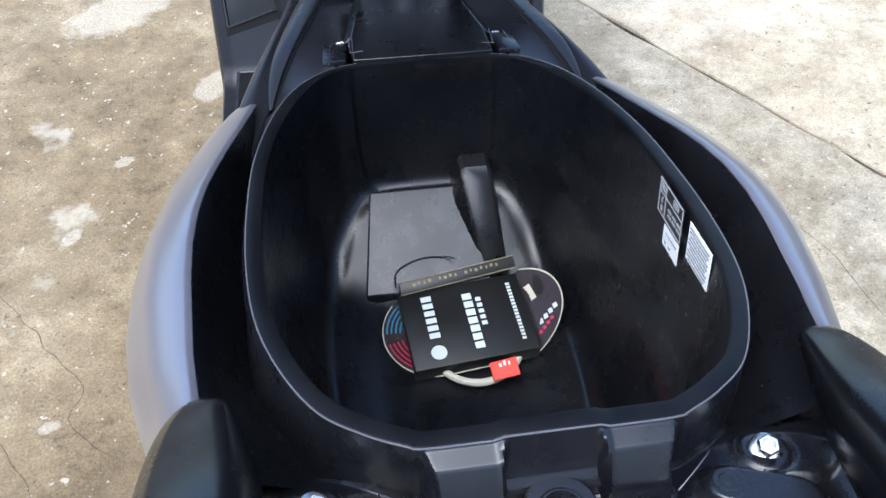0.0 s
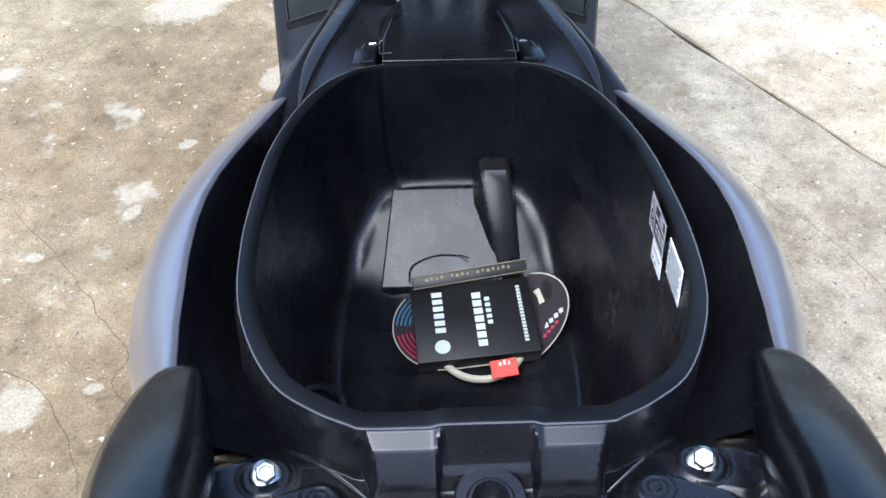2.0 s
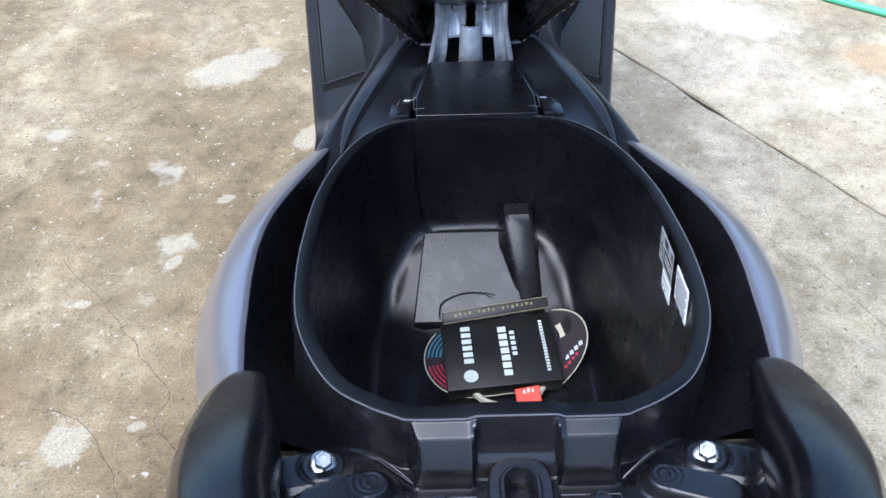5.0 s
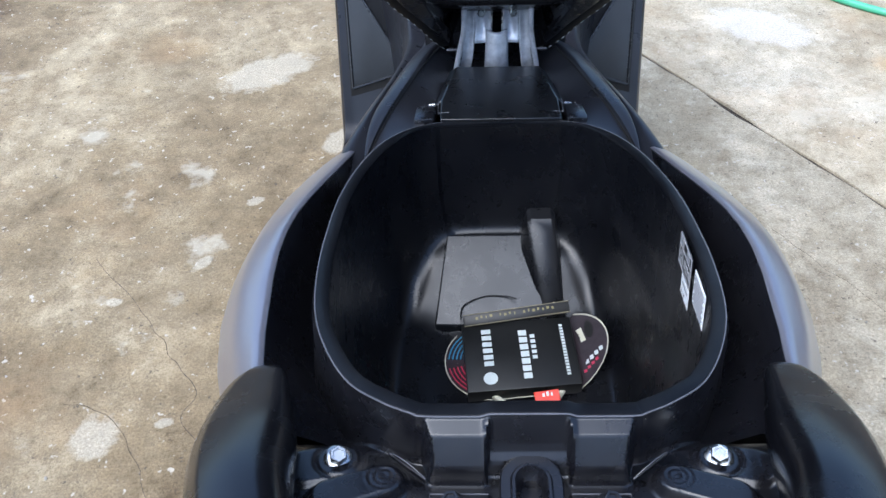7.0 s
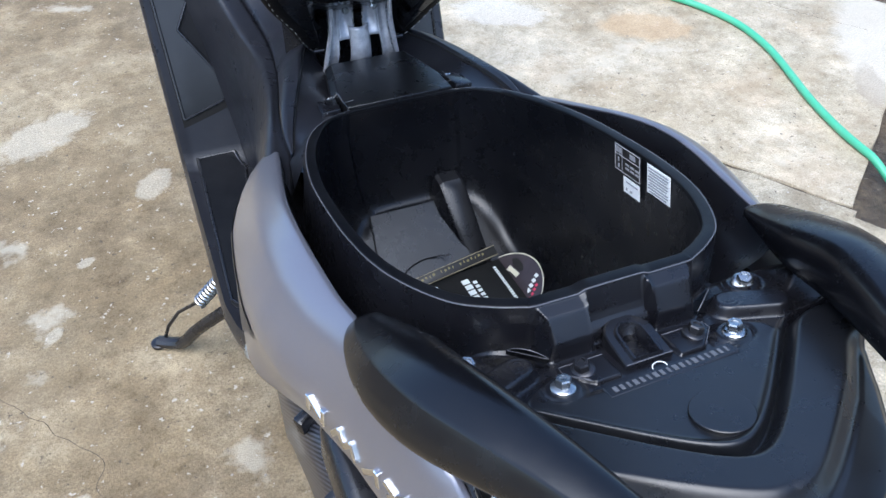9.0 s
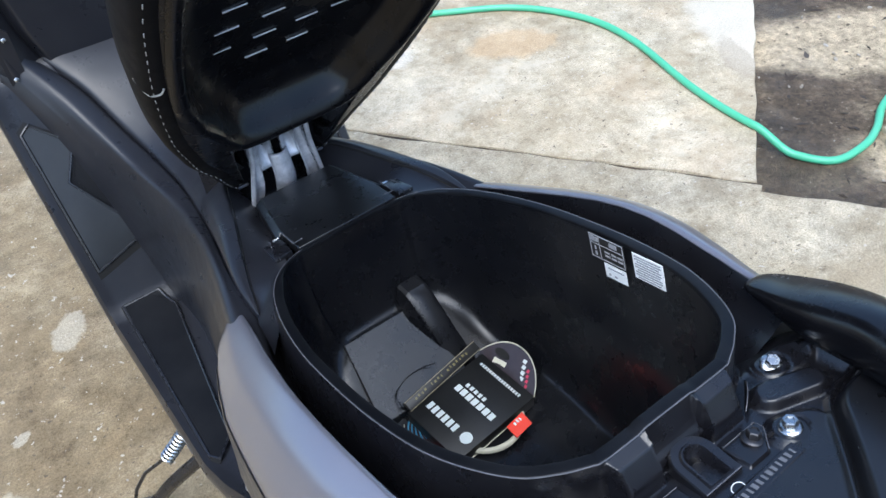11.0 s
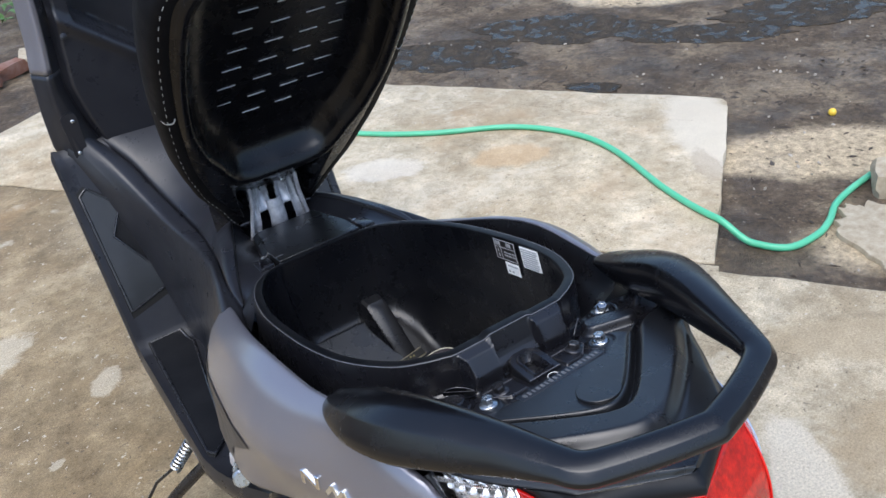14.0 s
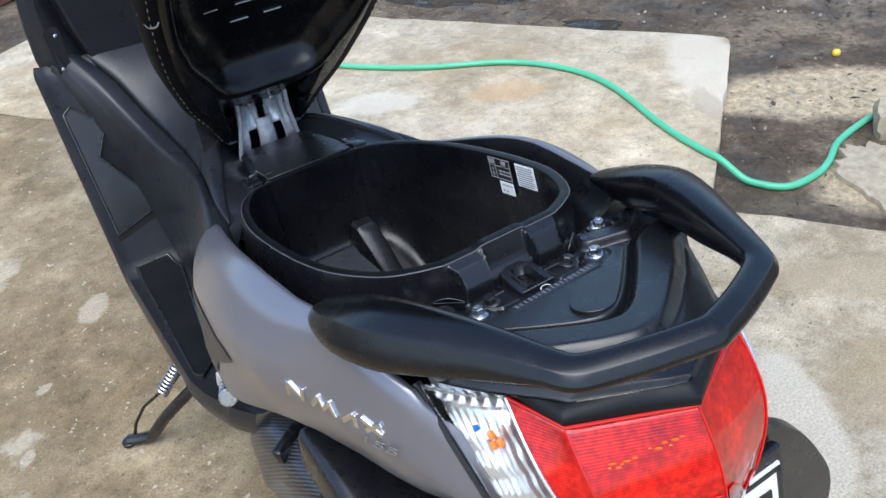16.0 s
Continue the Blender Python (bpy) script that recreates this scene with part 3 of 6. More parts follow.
def bars(name, parent, m, rows, material, height=0.0012, lift=0.0006):
    """Plain bars for print too small to read: rows of (x, y, width, depth)."""
    bm = bmesh.new()
    for x, y, w, d in rows:
        box_bm((w, d, height), m @ Matrix.Translation((x, y, lift)), bm)
    return part(name, bm, material, parent)


st, m = sticker("sticker", -0.0285, -0.0005, 0.059, 0.033, M_LABELBLACK, "black tyre pressure sticker with white print")
rowsb = [(0, 0.0155, 0.057, 0.0007), (0, -0.0155, 0.057, 0.0007), (-0.028, 0, 0.0007, 0.031), (0.028, 0, 0.0007, 0.031), (-0.012, 0, 0.0005, 0.03), (0, 0.004, 0.056, 0.0005)]
rowsb += [(-0.023, 0.010, 0.007, 0.007), (-0.016, 0.010, 0.004, 0.006), (0.012, 0.010, 0.012, 0.006), (-0.020, -0.002, 0.002, 0.005), (-0.020, -0.010, 0.003, 0.005)]
rowsb += [(0.000 + 0.011 * (k % 3), -0.003 - 0.005 * (k // 3), 0.008, 0.0022) for k in range(6)]
bars("print", st, m, rowsb, M_PRINT)
st, m = sticker("sticker", -0.0125, -0.0265, 0.037, 0.0195, M_WHITE, "small white label")
bars("print", st, m, [(0.002, 0.005, 0.026, 0.0014), (-0.01, -0.004, 0.003, 0.003), (0.0, -0.004, 0.004, 0.0025)], M_PRINT)
st, m = sticker("sticker", 0.0365, 0.0155, 0.047, 0.034, M_WHITE, "white warning label with small print")
bars("print", st, m, [(0.0, 0.0135 - 0.0034 * k, 0.040 - 0.006 * (k % 3 == 2), 0.0013) for k in range(9)], M_PRINT)

# channel between bucket and side panels, and the inner deck round the bolts
PANEL = [(0.560, 0.178), (0.525, 0.184), (0.48, 0.1903), (0.44, 0.1972), (0.40, 0.2040), (0.36, 0.2097), (0.32, 0.2150), (0.28, 0.2180), (0.24, 0.2188), (0.20, 0.2175), (0.13, 0.2120), (0.08, 0.204), (0.03, 0.200), (-0.03, 0.197), (-0.09, 0.178), (-0.165, 0.120), (-0.215, 0.104)]


def panel_x(y):
    return table(PANEL[::-1], y)


def bucket_x(y):
    """Half width of the bucket at y."""
    best = 0.0
    for a, b in zip(half, half[1:]):
        if (a.y - y) * (b.y - y) <= 0 and abs(b.y - a.y) > 1e-6:
            best = max(best, lerp(a.x, b.x, (y - a.y) / (b.y - a.y)))
    return best


for s in (-1, 1):
    def channel(u, v):
        y = lerp(0.528, 0.036, v)
        a, b = bucket_x(y) + lerp(-0.005, 0.012, smooth(0.08, 0.16, y)), panel_x(y) + 0.0015
        a = min(a, b - 0.004)
        x = lerp(b, a, u)
        z = lerp(zp(y) - 0.002, zr(y) - 0.055, u) - (0.020 * smooth(0, 0.3, u) + 0.012 * smooth(0.25, 0.8, u)) * smooth(0.60, 0.5, y) * smooth(-0.03, 0.06, y)
        return (s * x, y, z)
    part("gutter_floor", sheet(6, 8, lambda u, v: (s * lerp(lerp(0.085, 0.145, v), 0.199, u), lerp(-0.06, 0.065, v), lerp(0.708, 0.694, v))), M_DARK, scooter, "dark floor under the gutter")
    part("gutter", sheet(12, 50, channel), M_BLACK, scooter, "black plastic gutter beside the bucket")


# ---- tail deck: cover with its V-shaped recess ----
def vee(x, y):
    """Distance outside the V-shaped line on the tail cover."""
    return (math.sqrt(x * x + 0.0008) - 0.042 - 0.97 * (y + 0.146)) * 0.72


COVER = [(-0.262, 0.006), (-0.254, 0.024), (-0.210, 0.100), (-0.185, 0.117), (-0.143, 0.146), (-0.09, 0.177), (-0.06, 0.188), (0.0, 0.198), (0.075, 0.199)]


def capsule(x, y, ax, ay, bx, by, r):
    """Distance outside a rounded bar from a to b."""
    t = min(1.0, max(0.0, ((x - ax) * (bx - ax) + (y - ay) * (by - ay)) / ((bx - ax) ** 2 + (by - ay) ** 2)))
    return math.hypot(x - ax - t * (bx - ax), y - ay - t * (by - ay)) - r


def pads(x, y):
    """Moulded seats of the bolts, the rest pads and the catch plates, as heights over the deck."""
    a, h = abs(x), -0.0085
    for d, level, edge in (
            (capsule(a, y, 0.139, 0.012, 0.162, 0.006, 0.018), -0.0040, 0.0035),
            (capsule(a, y, 0.103, -0.011, 0.140, -0.025, 0.0150), 0.0035, 0.0040),
            (capsule(a, y, 0.081, -0.048, 0.098, -0.058, 0.0185), -0.0015, 0.004),
            (max(abs(a - 0.0495) - 0.0215, abs(y + 0.0355) - 0.0145, (a - y - 0.101) * 0.7), -0.0050, 0.0008)):
        h = max(h, lerp(-0.0085, level, smooth(edge, -edge, d)))
    for bx, by in ((0.139, 0.012), (0.081, -0.048)):
        r = math.hypot(a - bx, y - by)
        h -= 0.0018 * math.exp(-((r - 0.0165) / 0.0013) ** 2)
    r = math.hypot(a - 0.1025, y + 0.010)
    h += 0.0004 * math.cos(r * 1480) * smooth(0.0145, 0.012, r)
    return h


def cover_z(x, y):
    g = -(y + 0.046)
    d = vee(x, y)
    d = min(d, g) if abs(d - g) > 0.016 else min(d, g) - 0.004 * (1 - abs(d - g) / 0.016) ** 2
    z = zd(y) - 0.002 + 0.004 * math.exp(-((d + 0.004) / 0.003) ** 2) - 0.009 * math.exp(-((d - 0.002) / 0.0028) ** 2) + 0.008 * smooth(0.003, 0.010, d) - 0.015 * smooth(0.0, 0.016, d - 0.028 - 0.13 * min(abs(x), 0.11))
    k = smooth(-0.066, -0.056, y) * smooth(0.0, -0.006, d)
    if k > 0:
        z = lerp(z, zd(y) + pads(x, y), k)
    z -= (0.40 * max(0.0, d - 0.046 - 0.13 * min(abs(x), 0.11)) + 0.006 * smooth(0.010, 0.0, table(COVER, y) - abs(x))) * smooth(-0.02, -0.09, y)
    z += 0.026 * smooth(0.166, 0.198, abs(x)) * smooth(-0.075, -0.03, y) * smooth(0.03, 0.0, y)
    z -= 0.050 * smooth(0.020, 0.078, y)
    return z - 0.010 * smooth(-0.200, -0.262, y)


def cover(u, v):
    y = lerp(-0.056, -0.262, v)
    x = (2 * u - 1) * table(COVER, y)
    return (x, y, cover_z(x, y))


part("tail_cover", sheet(230, 130, cover), M_DECK, scooter, "dark tail cover inside the grab rail", 60)


LIP = [(-0.150, 0.1285, -0.156, 0.760), (-0.185, 0.1195, -0.188, 0.7575), (-0.210, 0.1095, -0.2160, 0.7555), (-0.238, 0.052, -0.2455, 0.7560), (-0.262, 0.0, -0.2745, 0.7575)]  # y of the cover's edge; x, y, z of the lens's edge
LIP_TOP = [Vector((table(COVER, r[0]), r[0], cover_z(table(COVER, r[0]), r[0]) - 0.001)) for r in LIP]
LIP_TOP[-1].x = 0.0


def tail_lip(u, v):
    """Band from the cover's edge down to the red lens."""
    s, w = (-1 if u < 0.5 else 1), abs(2 * u - 1)
    k = min(3, int((1 - w) * 4))
    t = (1 - w) * 4 - k
    a, b = LIP_TOP[k].lerp(LIP_TOP[k + 1], t), Vector(LIP[k][1:]).lerp(Vector(LIP[k + 1][1:]), t)
    out = Vector((b.x - a.x, b.y - a.y, 0))
    p = a.lerp(b, v) + out * 0.55 * math.sin(math.pi * v) ** 0.8
    return (s * p.x, p.y, p.z)


part("tail_lip", sheet(60, 20, tail_lip), M_BAND, scooter, "black band between the rail and the red lens", 50)
part("plug", lathe([(0.0245, -0.004), (0.0245, 0.0006), (0.0238, 0.0012), (0.001, 0.0012)], 40, frame_at((0.008, -0.1245, zd(-0.1245) + 0.0005), (1, 0, 0), (0, 1, -0.25))), M_DECK, scooter, "round moulded plug")


# ---- rear of the bucket: ramps, catch and bolted plates ----
RXY = np.array([(p.x, p.y) for p in RING])


def rear_wall(a, s, top, deck):
    """Height of the wall behind the bucket, s out from the rim, a from the middle."""
    wall = [(0.0, top), (0.002, top - 0.010), (0.0045, top - 0.030), (0.0075, deck + 0.004), (0.011, deck), (0.2, deck)]
    slope = [(0.0, top), (0.0010, top - 0.0012), (0.0115, top - 0.0040), (0.0130, top - 0.0055), (0.0255, top - 0.0225), (0.0268, top - 0.0255), (0.0282, deck + 0.004), (0.0300, deck + 0.0006), (0.0320, deck), (0.2, deck)]
    hood = [(0.0, top), (0.0008, top - 0.0020), (0.0085, top - 0.0230), (0.0115, top - 0.0285), (0.0160, top - 0.0335), (0.0185, top - 0.0370), (0.0198, top - 0.0410), (0.0208, deck + 0.001), (0.0230, deck), (0.2, deck)]
    flare = 0.010 * smooth(0.0, 0.022, s)
    k, h = smooth(0.0255 + flare * 0.3, 0.0290 + flare * 0.3, a) * smooth(0.0790 - flare * 0.55, 0.0720 - flare * 0.55, a), smooth(0.0290 + flare * 0.3, 0.0255 + flare * 0.3, a)
    return table(wall, s) * (1 - k - h) + table(slope, s) * k + table(hood, s) * h


def deck_z(x, y):
    return cover_z(x, y)


line = [Vector((-p.x, p.y, 0)) for p in crom([(x, y, 0) for x, y in HALF_RIM[:8]], 30)[::-1]]
line += [Vector((-p.x, p.y, 0)) for p in line[-2::-1]]
rows = []
for k in range(61):
    s = 0.0340 * k / 60
    row = []
    for i, q in enumerate(line):
        d = line[min(i + 1, len(line) - 1)] - line[max(i - 1, 0)]
        o = Vector((d.y, -d.x, 0)).normalized()
        x, y = q.x + o.x * s, q.y + o.y * s
        deck = deck_z(x, y)
        row.append((x, y, max(deck, rear_wall(abs(x), s, zr(q.y) - 0.0015 + hood_lift(q), deck)) - 0.004 * smooth(0.0322, 0.0340, s)))
    rows.append(row)
part("rear_apron", rings(rows, False), M_BLACK, scooter, "moulded black apron with ramps behind the bucket", 40)
rows = []
for j in range(110):
    y = lerp(0.078, -0.056, j / 109)
    w = table(COVER, y)
    row = []
    for i in range(261):
        x = (2 * i / 260 - 1) * w
        d2 = (RXY[:, 0] - x) ** 2 + (RXY[:, 1] - y) ** 2
        n = int(d2.argmin())
        q, o = RING[n], OUT[n]
        if (x - q.x) * o.x + (y - q.y) * o.y < 0.003:
            x, y2 = q.x + o.x * 0.003, q.y + o.y * 0.003
            row.append((x, y2, deck_z(x, y2) - 0.001))
        else:
            row.append((x, y, deck_z(x, y)))
    rows.append(row)
part("rear_deck", rings(rows, False), M_BLACK, scooter, "moulded black deck round the bolts", 50)
def arched(w, front, back, z):
    """An outline with a round front end, for the catch."""
    out = [(0.001 + w * math.cos(math.pi * k / 14), front - w + w * math.sin(math.pi * k / 14), z) for k in range(15)]
    return out + [(0.001 - w, back, z), (0.001 + w, back, z)]


catch = part("catch_housing", rings([arched(0.0225, 0.008, -0.0455, 0.738), arched(0.0222, 0.008, -0.0450, 0.7560), arched(0.0212, 0.006, -0.0440, 0.7575), arched(0.0150, -0.001, -0.0425, 0.7575),
                                     arched(0.0135, -0.003, -0.0420, 0.7600), arched(0.0115, -0.004, -0.0418, 0.7600), arched(0.0085, -0.007, -0.0415, 0.7535), arched(0.0076, -0.010, -0.0412, 0.7500), arched(0.0074, -0.012, -0.0410, 0.7360)], True, False, True), M_BLACK, scooter, "black seat catch housing with an open slot", 28)
part("slot", box_bm((0.0145, 0.027, 0.004), pose(0.001, -0.0270, 0.7420)), M_DARK, catch)
# edge highlight of the catch, painted as a thin pale tube
part("catch_lip", tube([(-0.0205, -0.0445, 0.7573), (0.0225, -0.0445, 0.7573)], 0.0006, 6), M_GLINT, catch, "painted edge highlight of the catch")


def hex_bolt(x, y, z, material, r, label, tilt=14):
    """A flanged hexagon bolt."""
    m = pose(x, y, z, tilt, 0, 23 * x * 100)
    b = part("bolt", lathe([(r, 0), (r, 0.0016), (r * 0.9, 0.0028), (r * 0.62, 0.0036), (r * 0.2, 0.0036)], 28, m), material, scooter, label)
    bm = bmesh.new()
    hexr = [[(k * r * math.cos(q * math.pi / 3), k * r * math.sin(q * math.pi / 3), h) for q in range(6)] for k, h in ((0.64, 0.003), (0.66, 0.0095), (0.58, 0.0108), (0.40, 0.0108), (0.36, 0.0095))]
    bm = rings(hexr, True, False, True)
    bmesh.ops.transform(bm, matrix=m, verts=bm.verts)
    part("bolt_head", bm, material, b, angle=20)
    return b


for s in (-1, 1):
    hex_bolt(s * 0.139, 0.012, 0.7425, M_ZINC, 0.0105, "bright zinc-plated flange bolt")
    hex_bolt(s * 0.081, -0.048, 0.7600, M_ZINC, 0.0105, "bright zinc-plated flange bolt")
    # the smaller black bolt, the plate's painted edge highlight and the thin upright tab
    hex_bolt(s * 0.0535, -0.032, 0.7520, M_BLACKBOLT, 0.0105, "small black flange bolt")
    edge = [(s * 0.029, -0.0210), (s * 0.070, -0.0210), (s * 0.0705, -0.030), (s * 0.053, -0.0485)]
    part("plate_edge", tube([(x, y, zd(y) - 0.0052) for x, y in edge], 0.0005, 6), M_GLINT, scooter, "painted edge highlight of the catch plate")
    leaf = []
    for k in range(13):
        t = k / 12
        w = 0.0068 * math.sin(math.pi * t ** 0.8) ** 0.8
        a = Vector((s * lerp(0.1005, 0.0735, t), lerp(0.0125, -0.0095, t), lerp(0.7500, 0.7510, t)))
        leaf.append((a, a + Vector((-s * 0.10 * w, -0.30 * w, w))))
    rows = [[a + Vector((0, 0, -0.006)), a, lerp(a, b, 0.5), b, b + Vector((s * 0.0009, 0.0007, 0)), lerp(a, b, 0.5) + Vector((s * 0.0009, 0.0007, 0)), a + Vector((s * 0.0009, 0.0007, -0.006))] for a, b in leaf]
    tab = part("tab", rings(rows, True, True, True), M_LIP, scooter, "thin upright plastic tab")
    # pale outline painted as the light on the tab's edge
    part("tab_edge", tube([b for a, b in leaf] + [a + Vector((0, -0.0005, 0)) for a, b in leaf[::-1]], 0.0004, 5), M_GLINT, tab, "edge highlight painted along the tab")

# stamped number strip, as plain bars
STRIP = frame_at((0.007, -0.0665, zd(-0.0665) - 0.0036), (1, 0.03, 0), (0, 1, -0.25))
strip = part("number_strip", box_bm((0.122, 0.014, 0.005), STRIP, None, 0.001, 1), M_BLACK, scooter, "black strip with a stamped number")
bars("stamp", strip, STRIP, [(-0.053 + 0.0062 * k, 0, 0.0038 - 0.0008 * (k % 3), 0.0064) for k in range(18)], M_STAMP, 0.0008, 0.0026)
part("paint_mark", tube([(0.002 + 0.0065 * math.cos(a * 0.35 - 0.3), -0.0570 + 0.005 * math.sin(a * 0.35 - 0.3), 0.7605) for a in range(0, 11)], 0.0005, 6), M_WHITE, scooter, "white paint check mark")

# ---- grab rail ----
RAIL = [  # x, y, top, bottom, width, flare of the lower edge
    (0.201, 0.088, 0.757, 0.750, 0.012, 0.0), (0.201, 0.079, 0.766, 0.754, 0.032, 0.002), (0.202, 0.048, 0.783, 0.758, 0.054, 0.004), (0.198, 0.000, 0.809, 0.763, 0.072, 0.004),
    (0.190, -0.050, 0.830, 0.773, 0.070, 0.003), (0.172, -0.100, 0.841, 0.789, 0.062, 0.002), (0.149, -0.155, 0.847, 0.806, 0.050, 0.0), (0.126, -0.212, 0.850, 0.825, 0.037, 0.0),
    (0.114, -0.235, 0.851, 0.828, 0.034, 0.0), (0.092, -0.248, 0.853, 0.830, 0.031, 0.0), (0.045, -0.267, 0.858, 0.835, 0.030, 0.0), (0.0, -0.280, 0.861, 0.838, 0.030, 0.0)]
SECTION = [(-0.50, 0.0), (-0.485, 0.14), (-0.45, 0.28), (-0.38, 0.40), (-0.28, 0.465), (-0.16, 0.495), (-0.04, 0.49), (0.08, 0.46), (0.20, 0.405), (0.285, 0.356), (0.316, 0.333), (0.336, 0.297), (0.374, 0.205), (0.43, 0.08), (0.47, -0.04), (0.49, -0.12), (0.49, -0.20),
           (0.47, -0.29), (0.43, -0.37), (0.36, -0.44), (0.25, -0.49), (0.15, -0.50), (-0.15, -0.50), (-0.34, -0.48), (-0.45, -0.40), (-0.49, -0.22)]
per = 7
cols = [crom([Vector((r[a], r[b], r[c])) for r in RAIL], per) for a, b, c in ((0, 1, 2), (3, 4, 5))]
cols = [c + [Vector((-p.x, p.y, p.z)) if n == 0 else p.copy() for p in c[-2::-1]] for n, c in enumerate(cols)]
sec = [Vector((a, b, 0)) for a, b in SECTION]
rows = []
for i, (p, q) in enumerate(zip(*cols)):
    line = cols[0]
    d = line[min(i + 1, len(line) - 1)] - line[max(i - 1, 0)]
    side = Vector((-d.y, d.x, 0)).normalized()
    zt, zb, w, flare = p.z, q.x, q.y, q.z
    rows.append([Vector((p.x, p.y, 0)) + side * (e.x * w - flare * (e.y - 0.5) * (0.5 + e.x)) + Vector((0, 0.12 * (e.y * (zt - zb)), lerp(zb, zt, e.y + 0.5))) for e in sec])
part("grab_rail", rings(rows, True, True, True), M_RAIL, scooter, "satin black looped grab rail", 60)

# ---- grey side panels ----
BULGE = [(-0.24, 0.110), (-0.19, 0.150), (-0.12, 0.193), (-0.064, 0.225), (0.0, 0.244), (0.05, 0.256), (0.10, 0.271), (0.15, 0.290), (0.20, 0.299), (0.26, 0.302), (0.30, 0.300), (0.35, 0.296), (0.40, 0.290), (0.445, 0.277), (0.48, 0.262), (0.52, 0.240), (0.545, 0.216), (0.60, 0.190)]
FLANK = [(0.0, 0.0), (0.035, 0.20), (0.07, 0.34), (0.10, 0.41), (0.20, 0.57), (0.28, 0.69), (0.35, 0.765), (0.42, 0.80), (0.48, 0.81), (1.0, 0.81)]
UPPER = [(-0.225, 0.575), (-0.19, 0.612), (-0.12, 0.692), (-0.078, 0.742), (-0.03, 0.756), (0.03, 0.766)]
LOWER = [(-0.225, 0.552), (-0.165, 0.566), (-0.10, 0.566), (0.0, 0.550), (0.10, 0.535), (0.20, 0.535), (0.25, 0.525), (0.30, 0.520), (0.36, 0.520), (0.42, 0.520), (0.46, 0.528), (0.50, 0.545), (0.56, 0.57)]


def panel_top(y):
    return zp(y) if y > 0.03 else table(UPPER, y)


def panel_side(y, z):
    """Half width of the painted panel at y and z."""
    zu, zl = panel_top(y), table(LOWER, y)
    t = (zu + 0.002 - z) / max(zu + 0.002 - zl, 1e-3)
    xu, xb = panel_x(y) + 0.006, table(BULGE, y)
    f = sum(table(FLANK, t + d) for d in (-0.016, -0.008, 0.0, 0.008, 0.016)) / 5
    return lerp(xu, xb, f) - lerp(0.042, -0.006, smooth(0.12, 0.30, y)) * max(0.0, (t - 0.45) / 0.55) ** 1.5


def panel_sheet(s, u, v):
    y = lerp(table([(0.0, 0.545), (0.12, 0.544), (0.30, 0.530), (0.45, 0.512), (0.55, 0.490), (1.0, 0.440)], u), -0.222, v)
    zu, xu = panel_top(y), panel_x(y)
    if u < 0.12:
        t = u / 0.12
        return (s * (xu + 0.006 * t), y, zu + 0.002 * math.sin(t * 1.57))
    z = lerp(zu + 0.002, table(LOWER, y), (u - 0.12) / 0.88)
    return (s * panel_side(y, z), y, z)


for s in (-1, 1):
    thick(part("side_panel", sheet(44, 70, lambda u, v: panel_sheet(s, u, v)), M_PAINT, scooter, "matt grey metallic painted side panel", 50), 0.003)

    def lower_trim(u, v):
        """Dark pointed blade over the panel's lower front end."""
        y = lerp(0.504, 0.222, v)
        za = table([(0.222, 0.621), (0.24, 0.632), (0.296, 0.639), (0.34, 0.635), (0.405, 0.625), (0.476, 0.613), (0.500, 0.603), (0.504, 0.600)], y)
        zb = min(za - 0.001, table([(0.222, 0.620), (0.30, 0.567), (0.325, 0.526), (0.36, 0.522), (0.42, 0.522), (0.45, 0.532), (0.48, 0.560), (0.504, 0.598)], y))
        z = lerp(za, zb, u)
        a, b = panel_side(y, z + 0.003), panel_side(y, z - 0.003)
        o = Vector((0.006, 0, b - a)).normalized() * 0.0014
        return (s * (panel_side(y, z) + o.x), y, z + o.z)
    part("side_trim", sheet(36, 24, lower_trim), M_PAINTDARK, scooter, "dark grey pointed side trim", 50)


def on_panel(s, y, z, lift=0.0):
    """A pose on the panel's face, x along the bike, y up."""
    e = 0.004
    dz = panel_side(y, z + e) - panel_side(y, z - e)
    dy = panel_side(y + e, z) - panel_side(y - e, z)
    m = frame_at((s * panel_side(y, z), y, z), (s * dy / (2 * e) * s, s, 0), (s * dz / (2 * e), 0, 1))
    return m @ Matrix.Translation((0, 0, lift))


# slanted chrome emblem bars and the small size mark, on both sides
STROKES = [(0.00, 0.0, 0.00, 1.0), (0.01, 0.95, 0.155, 0.05), (0.165, 0.0, 0.165, 1.0), (0.27, 0.02, 0.345, 0.92), (0.350, 0.92, 0.395, 0.10), (0.400, 0.10, 0.475, 0.92), (0.480, 0.92, 0.53, 0.02),
           (0.62, 0.05, 0.72, 0.85), (0.73, 0.85, 0.75, 0.05), (0.80, 0.85, 0.97, 0.05), (0.84, 0.10, 0.96, 0.80)]
for s in (-1, 1):
    for a0, b0, a1, b1 in STROKES:
        a, b = (a0 + a1) / 2, (b0 + b1) / 2
        y, z = 0.093 - 0.158 * a, 0.6515 + 0.034 * a + 0.0160 * b
        du, dv = -0.158 * (a1 - a0) * s, 0.0160 * (b1 - b0) + 0.034 * (a1 - a0)
        part("emblem_bar", box_bm((0.0064, math.hypot(du, dv) + 0.004, 0.0038), on_panel(s, y, z, 0.001) @ pose(0, 0, 0, 0, 0, math.degrees(math.atan2(-du, dv))), None, 0.0008, 1), M_CHROME, scooter, "raised chrome emblem bar")
fc = bpy.data.curves.new("size_mark", "FONT")
